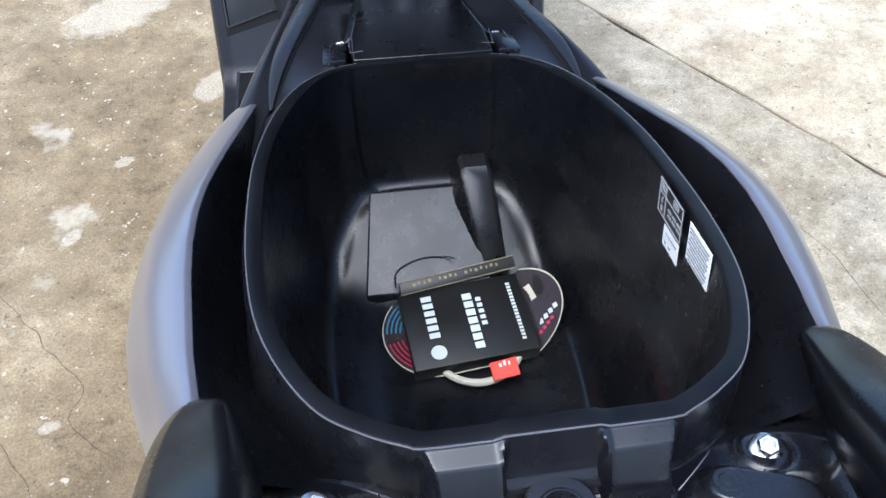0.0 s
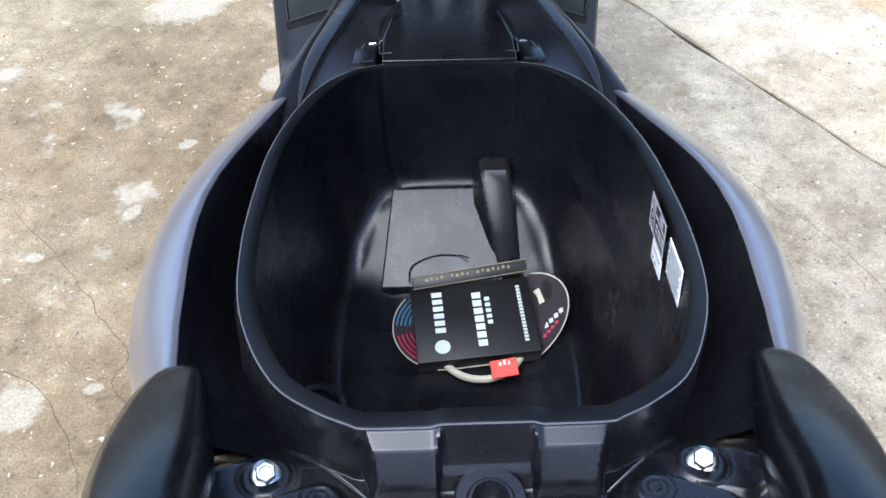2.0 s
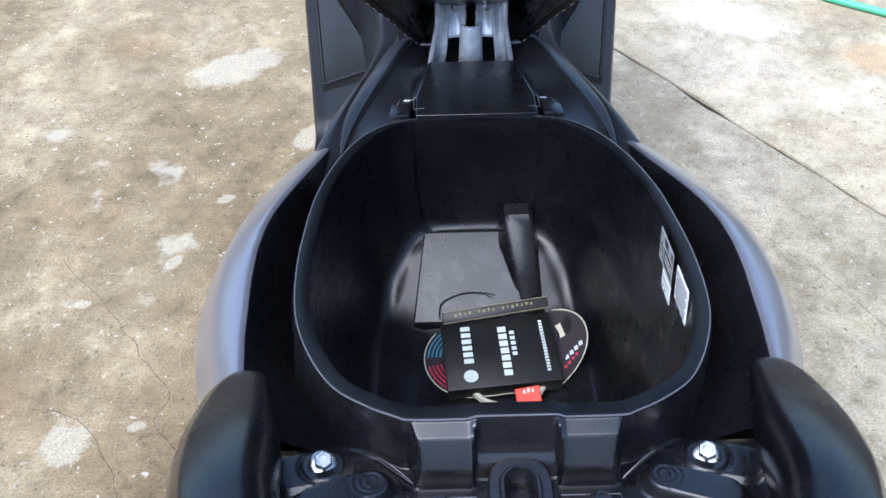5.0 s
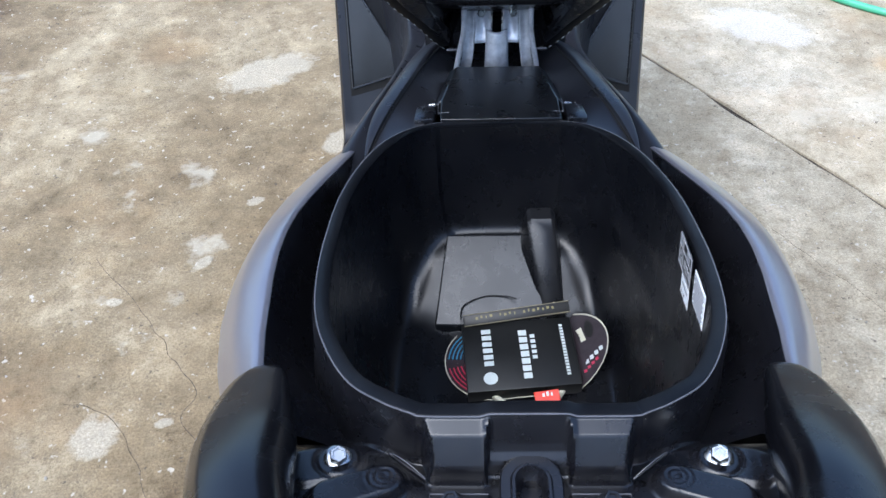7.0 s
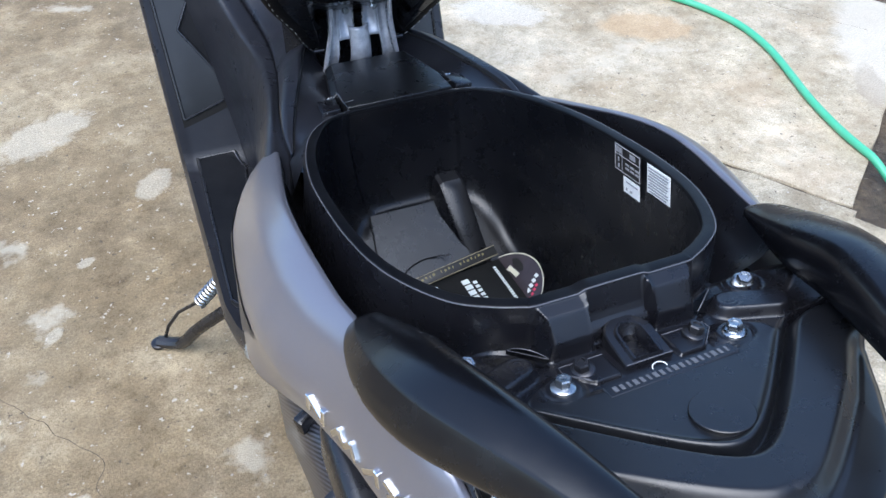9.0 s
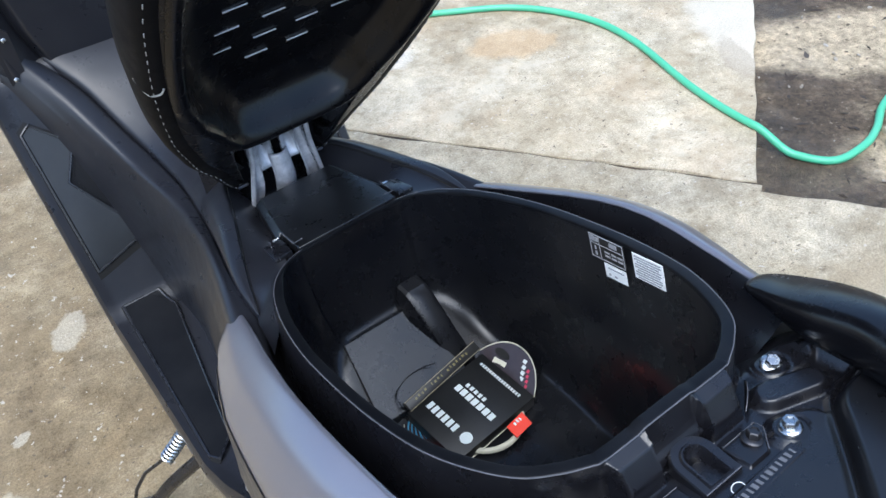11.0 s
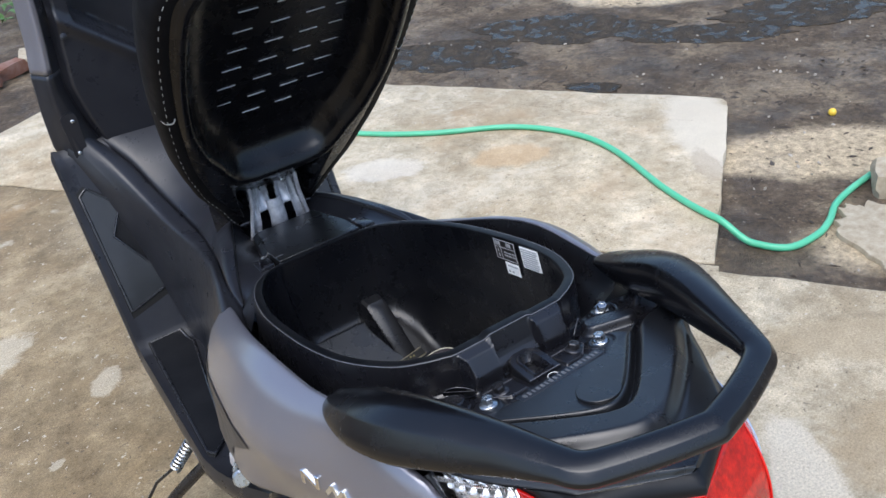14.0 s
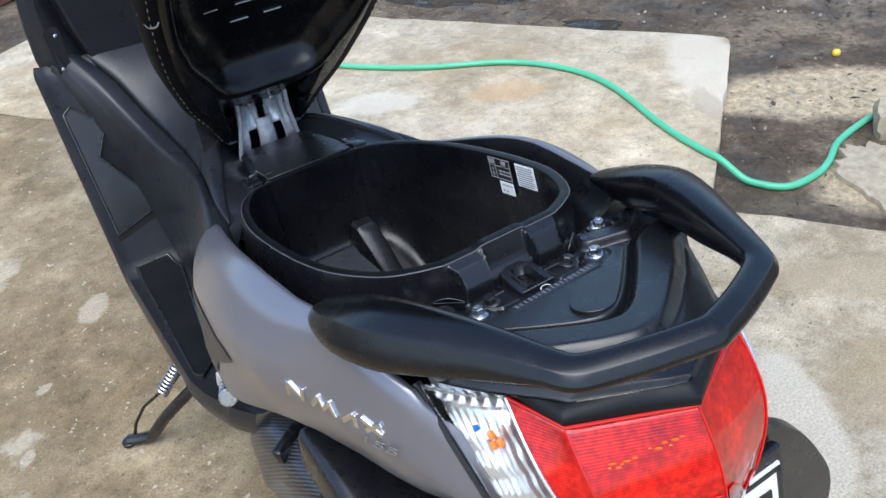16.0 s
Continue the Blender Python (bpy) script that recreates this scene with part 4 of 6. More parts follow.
fc.body, fc.size, fc.extrude, fc.align_x, fc.shear = "155", 0.026, 0.0006, "CENTER", 0.35
size_mark = new("size_mark", fc)
size_mark.data.materials.append(M_SATIN)
size_mark.parent = scooter
size_mark.matrix_local = on_panel(-1, -0.052, 0.661, 0.0012) @ pose(0, 0, 0, 0, 0, 12) @ Matrix.Diagonal((1.55, 0.72, 1, 1))
size_mark["label"] = "satin silver size numerals"

# ---- tail lamp and turn signals ----
LENS_TOP = [Vector(p) for p in ((-0.130, -0.158, 0.760), (-0.110, -0.2165, 0.755), (0, -0.272, 0.757), (0.110, -0.2165, 0.755), (0.130, -0.158, 0.760))]
LENS_LOW = [Vector(p) for p in ((-0.113, -0.254, 0.640), (-0.084, -0.284, 0.608), (0, -0.318, 0.595), (0.084, -0.284, 0.608), (0.113, -0.254, 0.640))]


def lamp_face(u, v):
    """Red lens: a wedge with a ridge in the middle and a wing on either side."""
    k = min(3, int(u * 4))
    t = u * 4 - k
    p = LENS_TOP[k].lerp(LENS_TOP[k + 1], t).lerp(LENS_LOW[k].lerp(LENS_LOW[k + 1], t), v)
    return p + Vector((p.x * 0.12, -0.018, 0.004)) * math.sin(math.pi * v)


lamp = part("tail_lamp", sheet(64, 24, lamp_face), M_RED, scooter, "red tail lamp lens", 12)
thick(lamp, 0.006)
part("lamp_rim", tube([lamp_face(k / 64, 0.0) + Vector((0, -0.002, 0.001)) for k in range(65)], 0.0018, 8), M_REDRIM, lamp, "glossy red lens edge")


def lower_facet(s, u, v):
    """Deep red inner facet below a slanting line of the lens."""
    a = 0.5 + s * lerp(0.235, 0.01, u)
    p = lamp_face(a, lerp(lerp(0.97, 0.56, u) - 0.05 * math.sin(u * 9), 1.0, v))
    return p + Vector((0, -0.0016, 0.0006))


for s in (-1, 1):
    part("lamp_facet", sheet(24, 6, lambda u, v: lower_facet(s, u, v)), M_REDDEEP, lamp, "deep red lower facet")
    part("facet_edge", tube([lower_facet(s, k / 24, 0.0) for k in range(25)], 0.0009, 6), M_REDRIM, lamp)
for c in (0.25, 0.5, 0.75):
    part("lamp_ridge", tube([lamp_face(c, k / 20) + Vector((0, -0.001, 0)) for k in range(21)], 0.0010, 8), M_REDRIM, lamp)
# two clusters of sparkles, painted as small amber bits on the lens
for k, (a, b) in enumerate(((0.300, 0.245), (0.308, 0.225), (0.316, 0.250), (0.325, 0.235), (0.335, 0.225), (0.352, 0.215), (0.385, 0.180), (0.400, 0.190), (0.415, 0.165), (0.424, 0.185), (0.436, 0.160), (0.450, 0.150))):
    r = 0.0010 + 0.0007 * (k * 5 % 3)
    part("lamp_spark", lathe([(r * 0.4, 0), (r, 0.0006), (r * 1.1, 0.0014), (r * 0.4, 0.002)], 7, Matrix.Translation(lamp_face(a, b)) @ pose(0, 0, 0, 90, 0, -28) @ Matrix.Diagonal((1.5, 0.7, 1, 1)) @ Matrix.Translation((0, 0, -0.001))), M_AMBER, lamp, "amber sparkle painted as a bit on the lens")
for s in (-1, 1):
    part("lamp_edge", tube([lamp_face(0.5 + s * 0.5, k / 20) + Vector((s * 0.001, -0.001, 0)) for k in range(21)], 0.0021, 8), M_REFLECTOR, lamp, "pale clear edge of the lens")

    def signal(u, v, push=0.0):
        a = Vector((s * 0.176, -0.078, 0.744)).lerp(Vector((s * 0.120, -0.160, 0.756)), u)
        b = Vector((s * 0.158, -0.190, 0.620)).lerp(Vector((s * 0.113, -0.250, 0.640)), u)
        p = a.lerp(b, v)
        out = Vector((s * 0.7, -0.6, 0.25)).normalized()
        return p + out * (0.012 * math.sin(math.pi * min(1, max(0, u))) * (0.4 + math.sin(math.pi * v)) + push)
    sig = part("turn_signal", sheet(14, 22, signal), M_GLASS, scooter, "clear turn signal lens", 60)
    thick(sig, 0.002)
    sig.visible_shadow = False

    def facet(u, v):
        teeth = abs((u * 7 + 0.2) % 1.0 - 0.5)
        flute = abs((u * 9 + 0.5 * v) % 1.0 - 0.5)
        step = abs((v * 5 + 0.8 * u) % 1.0 - 0.5)
        return Vector(signal(u * 0.94 + 0.03, v, -0.016 + 0.016 * teeth * smooth(0.16, 0.12, v) * smooth(0.03, 0.10, v) + (0.007 * flute + 0.004 * step) * smooth(0.15, 0.30, v)))
    part("reflector", sheet(84, 90, facet), M_REFLECTOR, sig, "stepped chrome reflector", 20)
    for bu, bv in ((0.50, 0.26), (0.56, 0.31), (0.47, 0.33)):
        part("bulb", box_bm((0.006, 0.009, 0.008), Matrix.Translation(signal(bu + 0.05, bv + 0.02, -0.006)) @ pose(0, 0, 0, 30, s * 30, s * 20), None, 0.0015, 1), M_AMBER, sig, "amber bulb behind the lens")
    part("bulb", lathe([(0.001, 0), (0.003, 0.001), (0.0035, 0.005), (0.001, 0.006)], 12, Matrix.Translation(signal(0.40, 0.24, -0.006)) @ pose(0, 0, 0, 60, s * 30, 0)), M_BULBBLUE, sig, "blue bulb cap")
    comb = bmesh.new()
    for k in range(34):
        p = signal(0.02 + 0.96 * k / 33, 0.0, 0.0)
        box_bm((0.0011, 0.0011, 0.008), Matrix.Translation(p + Vector((0, 0, -0.003))) @ pose(0, 0, 0, 0, 25 * s, 0), comb)
    part("comb", comb, M_REFLECTOR, sig, "fine ribs along the lens edge")
    part("signal_frame", tube([signal(-0.06, k / 20, -0.003) for k in range(21)], 0.005, 8), M_BLACK, sig, "black lens frame")

# number plate, its holder and the black heat guard
plate = part("number_plate", box_bm((0.235, 0.004, 0.135), pose(0.0, -0.305, 0.545, -14), None, 0.001, 1), M_WHITE, scooter, "white number plate with dark characters")
bars("character", plate, pose(0.0, -0.3065, 0.545, -14) @ pose(0, 0, 0, 90), [(-0.085 + 0.042 * k, 0.0, 0.012, 0.085) for k in range(5)] + [(-0.079 + 0.042 * k, 0.036, 0.020, 0.012) for k in range(5)], M_LABELBLACK, 0.002, 0.002)
bars("plate_border", plate, pose(0.0, -0.3065, 0.545, -14) @ pose(0, 0, 0, 90), [(0, 0.0625, 0.229, 0.005), (0, -0.0625, 0.229, 0.005), (-0.1125, 0, 0.005, 0.129), (0.1125, 0, 0.005, 0.129)], M_LABELBLACK, 0.0015, 0.002)
part("plate_holder", box_bm((0.255, 0.014, 0.155), pose(0.0, -0.295, 0.547, -14), None, 0.004, 2), M_BLACK, scooter, "black number plate holder")
arch = crom([(0.085, -0.258, 0.640), (0.122, -0.262, 0.640), (0.175, -0.268, 0.600), (0.228, -0.274, 0.520), (0.246, -0.276, 0.475), (0.250, -0.277, 0.440)], 8)
rows = [[(p.x - 0.058, p.y - 0.001, p.z - 0.046), (p.x - 0.004, p.y - 0.007, p.z - 0.002), (p.x - 0.001, p.y - 0.007, p.z), (p.x, p.y - 0.004, p.z), (p.x, p.y + 0.010, p.z + 0.001), (p.x - 0.004, p.y + 0.013, p.z - 0.003), (p.x - 0.058, p.y + 0.008, p.z - 0.046)] for p in arch]
part("mudguard", rings(rows, True, True, True), M_BLACK, scooter, "curved black mudguard bracket", 30)

# ---- seat, raised on its hinge ----
S_AX, N_AX, O_AX = Vector((0, -0.584, 0.812)), Vector((0, -0.812, -0.584)), Vector((0, 0.765, 0.630))
SEATW = [(0.0, 0.045), (0.012, 0.076), (0.05, 0.098), (0.09, 0.114), (0.15, 0.143), (0.20, 0.160), (0.27, 0.180), (0.38, 0.197), (0.48, 0.204), (0.57, 0.204), (0.64, 0.192), (0.69, 0.150), (0.715, 0.09)]


def seat_pt(x, s, n):
    """A point of the seat: across, along from the hinge, and out of its underside."""
    n -= 0.055 * smooth(0.068, 0.056, abs(x)) * smooth(0.15, 0.115, s) * (n > -0.04)
    return Vector((x, 0, 0)) + O_AX + S_AX * s + N_AX * n


hs = crom([(0, 0.0, 0)] + [(w, s, 0) for s, w in SEATW] + [(0, 0.722, 0)], 12)
SRING = hs + [Vector((-p.x, p.y, 0)) for p in hs[-2:0:-1]]
SN = len(SRING)
SOUT = []
for i in range(SN):
    d = SRING[(i + 1) % SN] - SRING[i - 1]
    SOUT.append(Vector((d.y, -d.x, 0)).normalized())


def seat_ring(off, n, shrink=1.0):
    return [seat_pt((p.x + o.x * off) * shrink, 0.36 + (p.y + o.y * off - 0.36) * shrink, n + 0.0) for p, o in zip(SRING, SOUT)]


seat = part("seat", rings([seat_ring(-0.042, 0.004), seat_ring(-0.020, 0.006), seat_ring(-0.004, 0.003), seat_ring(0.002, -0.006), seat_ring(0.004, -0.03), seat_ring(0.000, -0.055), seat_ring(-0.012, -0.080), seat_ring(-0.04, -0.095), seat_ring(-0.02, -0.10, 0.6), seat_ring(-0.02, -0.10, 0.2)], True, False, True), M_LEATHER, scooter, "black stitched vinyl seat standing open", 50)


def base_ring(inset, n):
    """Rings of the underside's basin, which stays clear of the hinge."""
    out = []
    for p in SRING:
        x, s = p.x * (0.80 + 0.26 * (1 - p.y / 0.722) ** 2), 0.178 + p.y * 0.70
        out.append(seat_pt(x * (1 - inset / 0.17), 0.43 + (s - 0.43) * (1 - inset / 0.25), n))
    return out


base = part("seat_base", rings([seat_ring(-0.020, 0.0055), seat_ring(-0.026, 0.008), base_ring(-0.012, 0.010), base_ring(-0.006, 0.014), base_ring(0.0, 0.015), base_ring(0.005, 0.012), base_ring(0.010, -0.004), base_ring(0.018, -0.028), base_ring(0.034, -0.044), base_ring(0.06, -0.051), base_ring(0.11, -0.053), base_ring(0.165, -0.053)], True, False, True), M_BASE, seat, "moulded glossy black seat base", 70)
for c in range(4):
    for r in range(7):
        x, s = (-0.032, -0.034, 0.023, 0.060)[c] - 0.056 * (c == 0) + (-0.005, 0, 0, 0.012)[c] + 0.0077 * r, 0.284 + 0.0393 * r
        if (c in (0, 3) and r == 0) or (c == 3 and r > 5):
            continue
        # pale bar painted as the light in the slot
        part("slot", box_bm((0.030, 0.0007, 0.0016), frame_at(seat_pt(x, s, -0.0512), (1, 0, 0), S_AX)), M_SLOT, base, "narrow slot with the light it catches painted pale")
bm = bmesh.new()
acc, prev = 0.0, None
for i in range(SN):
    p, o = SRING[i], SOUT[i]
    q = p + o * -0.007
    if prev is not None:
        acc += (q - prev).length
    if prev is not None and acc > 0.0150 and q.y > 0.012:
        d = (SRING[(i + 1) % SN] - p).normalized()
        box_bm((0.0064, 0.0008, 0.0008), frame_at(seat_pt(q.x, q.y, 0.0052), (d.x, -0.584 * d.y, 0.812 * d.y), N_AX), bm)
        acc = 0.0
    prev = q
st = part("stitching", bm, M_STITCH, seat, "white dashed stitching")
st["kind"] = "stuff"
for s in (-1, 1):
    part("seam", tube(crom([seat_pt(s * 0.200, 0.42, -0.040), seat_pt(s * 0.202, 0.412, -0.015), seat_pt(s * 0.196, 0.402, 0.001), seat_pt(s * 0.186, 0.403, 0.006), seat_pt(s * 0.182, 0.412, 0.006)], 5), 0.0011, 6), M_STITCH, seat, "white seam thread end")

# steel hinge
hinge = part("hinge_bracket", sheet(1, 1, lambda u, v: (0, 0, 0)), M_STEEL, scooter, "pressed galvanised steel seat hinge")
hinge.data.clear_geometry()


def hinge_strip(name, xa, xb, ta, tb, dish):
    """One pressed strip of the hinge, dished across and swept along."""
    rows = []
    for k in range(15):
        t = lerp(ta, tb, k / 14)
        y, z = 0.756 - 0.014 * t - 0.008 * math.sin(t * 6.0), lerp(0.598, 0.718, t)
        rows.append([(lerp(xa, xb, u) * (1 + 0.30 * (1 - t) ** 2.5), y - dish * math.sin(u * math.pi) * smooth(ta - 0.05, ta + 0.2, t), z) for u in (0, 0.12, 0.25, 0.4, 0.5, 0.6, 0.75, 0.88, 1)])
    return thick(part(name, rings(rows, False), M_STEEL, hinge, angle=50), 0.0025)


hinge_strip("tongue", -0.0135, 0.0135, 0.0, 0.62, 0.009)
for s in (-1, 1):
    hinge_strip("hinge_arm", s * 0.030, s * 0.046, 0.0, 1.0, -0.004)
    hinge_strip("hinge_web", s * 0.0075, s * 0.0305, 0.46, 1.0, -0.010)
    part("arm_edge", tube([(s * 0.046 * (1 + 0.30 * (1 - k / 14) ** 2.5), 0.752 - 0.014 * k / 14 - 0.008 * math.sin(k / 14 * 6.0), lerp(0.598, 0.718, k / 14)) for k in range(15)], 0.0019, 8), M_ZINC, hinge, "bright rolled edge")
    part("slot_edge", tube([(s * 0.0075, 0.7535 - 0.014 * t - 0.008 * math.sin(t * 6.0), lerp(0.598, 0.718, t)) for t in (0.60, 0.7, 0.8, 0.9, 1.0)], 0.0012, 6), M_ZINC, hinge, "bright rolled edge")
for s in (-1, 1):
    part("flange", tube(crom([(s * 0.061, 0.742, 0.600), (s * 0.054, 0.738, 0.640), (s * 0.047, 0.734, 0.680), (s * 0.046, 0.732, 0.716)], 4), 0.004, 8), M_STEEL, hinge)
    part("screw", lathe([(0.006, 0), (0.006, 0.003), (0.003, 0.005), (0.0005, 0.005)], 6, pose(s * 0.022, 0.737, 0.706, 80)), M_ZINC, hinge)
    part("rivet", tube([(s * 0.056, 0.752, 0.640), (s * 0.072, 0.752, 0.640)], 0.003, 8), M_BLACKBOLT, hinge)
part("rivet", lathe([(0.004, 0), (0.004, 0.002), (0.002, 0.003), (0.0005, 0.003)], 12, pose(0, 0.742, 0.662, 80)), M_DARK, hinge)
part("rivet", lathe([(0.005, 0), (0.005, 0.002), (0.002, 0.004), (0.0005, 0.004)], 12, pose(0, 0.744, 0.640, 80)), M_ZINC, hinge)


SPINE = [  # y, inner x, inner z, outer x, outer z
    (0.508, 0.1680, 0.634, 0.1715, 0.634), (0.55, 0.156, 0.643, 0.171, 0.642), (0.60, 0.1395, 0.648, 0.163, 0.645), (0.70, 0.105, 0.648, 0.142, 0.630), (0.775, 0.082, 0.636, 0.1285, 0.608),
    (0.84, 0.040, 0.618, 0.118, 0.588), (0.94, 0.0, 0.590, 0.106, 0.572), (1.03, 0.0, 0.594, 0.109, 0.576), (1.12, 0.0, 0.622, 0.127, 0.610), (1.19, 0.0, 0.664, 0.149, 0.661), (1.245, 0.0, 0.695, 0.183, 0.704)]


# flat cover between bucket and hinge, with a bevel on either side
def hinge_plate():
    bm = bmesh.new()
    tilt = lambda y: lerp(0.6550, 0.6370, (y - 0.560) / 0.151)
    outline = [(0.077, 0.560), (0.0762, 0.612), (0.0575, 0.711)]
    top = [bm.verts.new((x, y, tilt(y))) for x, y in outline] + [bm.verts.new((-x, y, tilt(y))) for x, y in outline[::-1]]
    bm.faces.new(top)
    low = [bm.verts.new((v.co.x, v.co.y - 0.0005, v.co.z - 0.012)) for v in (top[0], top[5])]
    back = [bm.verts.new((math.copysign(0.0585, v.co.x), 0.718, 0.600)) for v in (top[2], top[3])]
    bm.faces.new((top[0], top[5], low[1], low[0]))
    bm.faces.new((top[2], top[3], back[1], back[0]))
    for a, b, c, d, sg in ((top[0], top[1], top[2], back[0], 1), (top[5], top[4], top[3], back[1], -1)):
        e = bm.verts.new((sg * 0.0865, 0.607, tilt(0.607) - 0.0075))
        f = bm.verts.new((sg * 0.0675, 0.712, 0.6290))
        g, h = bm.verts.new((sg * 0.0875, 0.606, 0.625)), bm.verts.new((sg * 0.0685, 0.714, 0.598))
        k = low[0] if sg > 0 else low[1]
        m = bm.verts.new((sg * 0.0785, 0.6065, 0.630))
        bm.faces.new((a, b, m, k))
        bm.faces.new((b, e, g, m))
        bm.faces.new((b, c, f, e))
        bm.faces.new((e, f, h, g))
        bm.faces.new((c, d, h, f))
    bmesh.ops.recalc_face_normals(bm, faces=bm.faces)
    return bm


bevelled(part("hinge_cover", hinge_plate(), M_DECK, scooter, "flat black cover before the seat hinge", 15), 0.0012)
for s in (-1, 1):
    m = frame_at((s * 0.0965, 0.5840, 0.6420), (1, s * 0.05, -0.10 * s), (0, 1, -0.16))
    part("seat_bumper", box_bm((0.026, 0.040, 0.014), m, None, 0.002, 2), M_BLACK, scooter, "black rubber seat bumper")
    part("clip", box_bm((0.010, 0.003, 0.004), m @ Matrix.Translation((-s * 0.007, 0.0205, 0.0065)), None, 0.001, 1), M_ZINC, scooter, "small bright clip")
    # highlights on the cover's and bumper's edges, painted as pale tubes
    part("cover_edge", tube([(s * 0.0800, 0.604, 0.6545), (s * 0.0795, 0.5690, 0.6580), (s * 0.0660, 0.5690, 0.6595)], 0.0005, 6), M_GLINT, scooter, "painted edge highlight of the cover")
    part("bumper_edge", tube([(s * 0.098, 0.605, 0.6480), (s * 0.1035, 0.586, 0.6475), (s * 0.1045, 0.563, 0.6490)], 0.0005, 6), M_GLINT, scooter, "painted edge highlight beside the bumper")

    def shoulder(u, v):
        """Flat body between the bucket's front and the fairing strip."""
        y = lerp(0.44, 0.80, v)
        xb = table([(r[0], r[1]) for r in SPINE], y) + 0.001 if y > 0.508 else panel_x(y) - 0.012
        zb = table([(r[0], r[2]) for r in SPINE], y) - 0.003
        xa = bucket_x(y) + 0.001 if y < 0.555 else lerp(0.098, 0.060, smooth(0.555, 0.74, y))
        za = zr(y) - 0.006 if y < 0.555 else lerp(zr(0.555) - 0.006, 0.607, smooth(0.555, 0.72, y))
        xa = min(xa, xb - 0.002)
        return Vector((s * lerp(xa, xb, u), y, lerp(za, zb, u)))
    part("inner_shoulder", sheet(8, 30, shoulder), M_FAIR, scooter, "black plastic shoulder beside the hinge")
    # shade of the gap, put into a near-black tube on the seam
    part("shoulder_gap_shade", tube([shoulder(1.0, k / 24) + Vector((-s * 0.0012, 0, 0.0005)) for k in range(5, 24)], 0.0016, 6), M_DARK, scooter, "dark tube painted as gap shade beside the fairing strip")

part("hinge_apron", sheet(10, 6, lambda u, v: ((2 * u - 1) * 0.105, 0.800 + 0.01 * v, lerp(0.56, 0.705, v) - 0.03 * (2 * u - 1) ** 4)), M_BLACK, scooter, "black panel before the hinge")
part("hinge_well", sheet(12, 12, lambda u, v: ((2 * u - 1) * lerp(0.16, 0.11, v), lerp(0.56, 0.90, v), 0.585 - 0.02 * v)), M_BLACK, scooter, "black well under the hinge")

# ---- centre body, floorboards and leg shield ----
BODY = [  # y, foot x, foot z, belly x, belly z, shoulder x, shoulder z, crown x, crown z, groove x, groove z
    (0.44, 0.235, 0.33, 0.262, 0.46, 0.236, 0.600, 0.214, 0.632, 0.192, 0.630),
    (0.52, 0.226, 0.29, 0.246, 0.46, 0.214, 0.602, 0.196, 0.636, 0.172, 0.628),
    (0.60, 0.212, 0.28, 0.222, 0.45, 0.194, 0.596, 0.176, 0.634, 0.164, 0.630),
    (0.686, 0.198, 0.275, 0.202, 0.44, 0.174, 0.582, 0.158, 0.619, 0.147, 0.612),
    (0.75, 0.188, 0.275, 0.188, 0.42, 0.164, 0.562, 0.148, 0.602, 0.134, 0.595),
    (0.86, 0.174, 0.275, 0.170, 0.41, 0.152, 0.530, 0.136, 0.574, 0.117, 0.568),
    (0.94, 0.166, 0.275, 0.160, 0.40, 0.150, 0.515, 0.136, 0.562, 0.109, 0.556),
    (1.03, 0.170, 0.275, 0.164, 0.42, 0.159, 0.522, 0.147, 0.568, 0.112, 0.560),
    (1.12, 0.192, 0.43, 0.188, 0.50, 0.181, 0.572, 0.166, 0.608, 0.130, 0.594),
    (1.19, 0.226, 0.585, 0.222, 0.615, 0.210, 0.645, 0.190, 0.664, 0.152, 0.645),
    (1.238, 0.262, 0.685, 0.258, 0.700, 0.246, 0.716, 0.222, 0.720, 0.184, 0.690)]
for s in (-1, 1):
    rows = []
    for y, xf, zf, xb, zb, xs, zs, xc, zc, xg, zg in BODY:
        rows.append([Vector((s * xf, y, zf)), Vector((s * xb, y, zb)), Vector((s * lerp(xb, xs, 0.6), y, lerp(zb, zs, 0.72))), Vector((s * xs, y, zs)), Vector((s * lerp(xs, xc, 0.45), y, lerp(zs, zc, 0.75))), Vector((s * xc, y, zc)), Vector((s * lerp(xc, xg, 0.6), y, lerp(zc, zg, 0.45))), Vector((s * xg, y, zg)), Vector((s * (xg - 0.004), y, zg - 0.008))])
    grid = [crom(r, 5) for r in rows]
    cols = [crom([g[i] for g in grid], 5) for i in range(len(grid[0]))]
    part("centre_fairing", rings(cols, False), M_FAIR, scooter, "satin black centre fairing", 60)
    rows = []
    for y, xi, zi, xo, zo in SPINE:
        w = xo - xi
        rows.append([Vector((s * max(0, xi - 0.002), y, zi - 0.03 * (xi > 0.01))), Vector((s * xi, y, zi)), Vector((s * (xi + 0.25 * w), y, lerp(zi, zo, 0.10) + 0.003)), Vector((s * (xi + 0.7 * w), y, lerp(zi, zo, 0.5) + 0.003)), Vector((s * (xo - 0.08 * w), y, zo + 0.001)), Vector((s * xo, y, zo - 0.006)), Vector((s * xo, y, zo - 0.022))])
    grid = [crom(r, 3) for r in rows]
    cols = [crom([g[i] for g in grid], 5) for i in range(len(grid[0]))]
    part("spine_cover", rings(cols, False, bm=None), M_FAIR, scooter, "raised grey-black spine cover", 60)


def board_z(y):
    return table([(0.44, 0.305), (0.52, 0.288), (0.62, 0.272), (1.03, 0.270), (1.055, 0.285), (1.09, 0.36), (1.235, 0.69), (1.25, 0.70)], y)


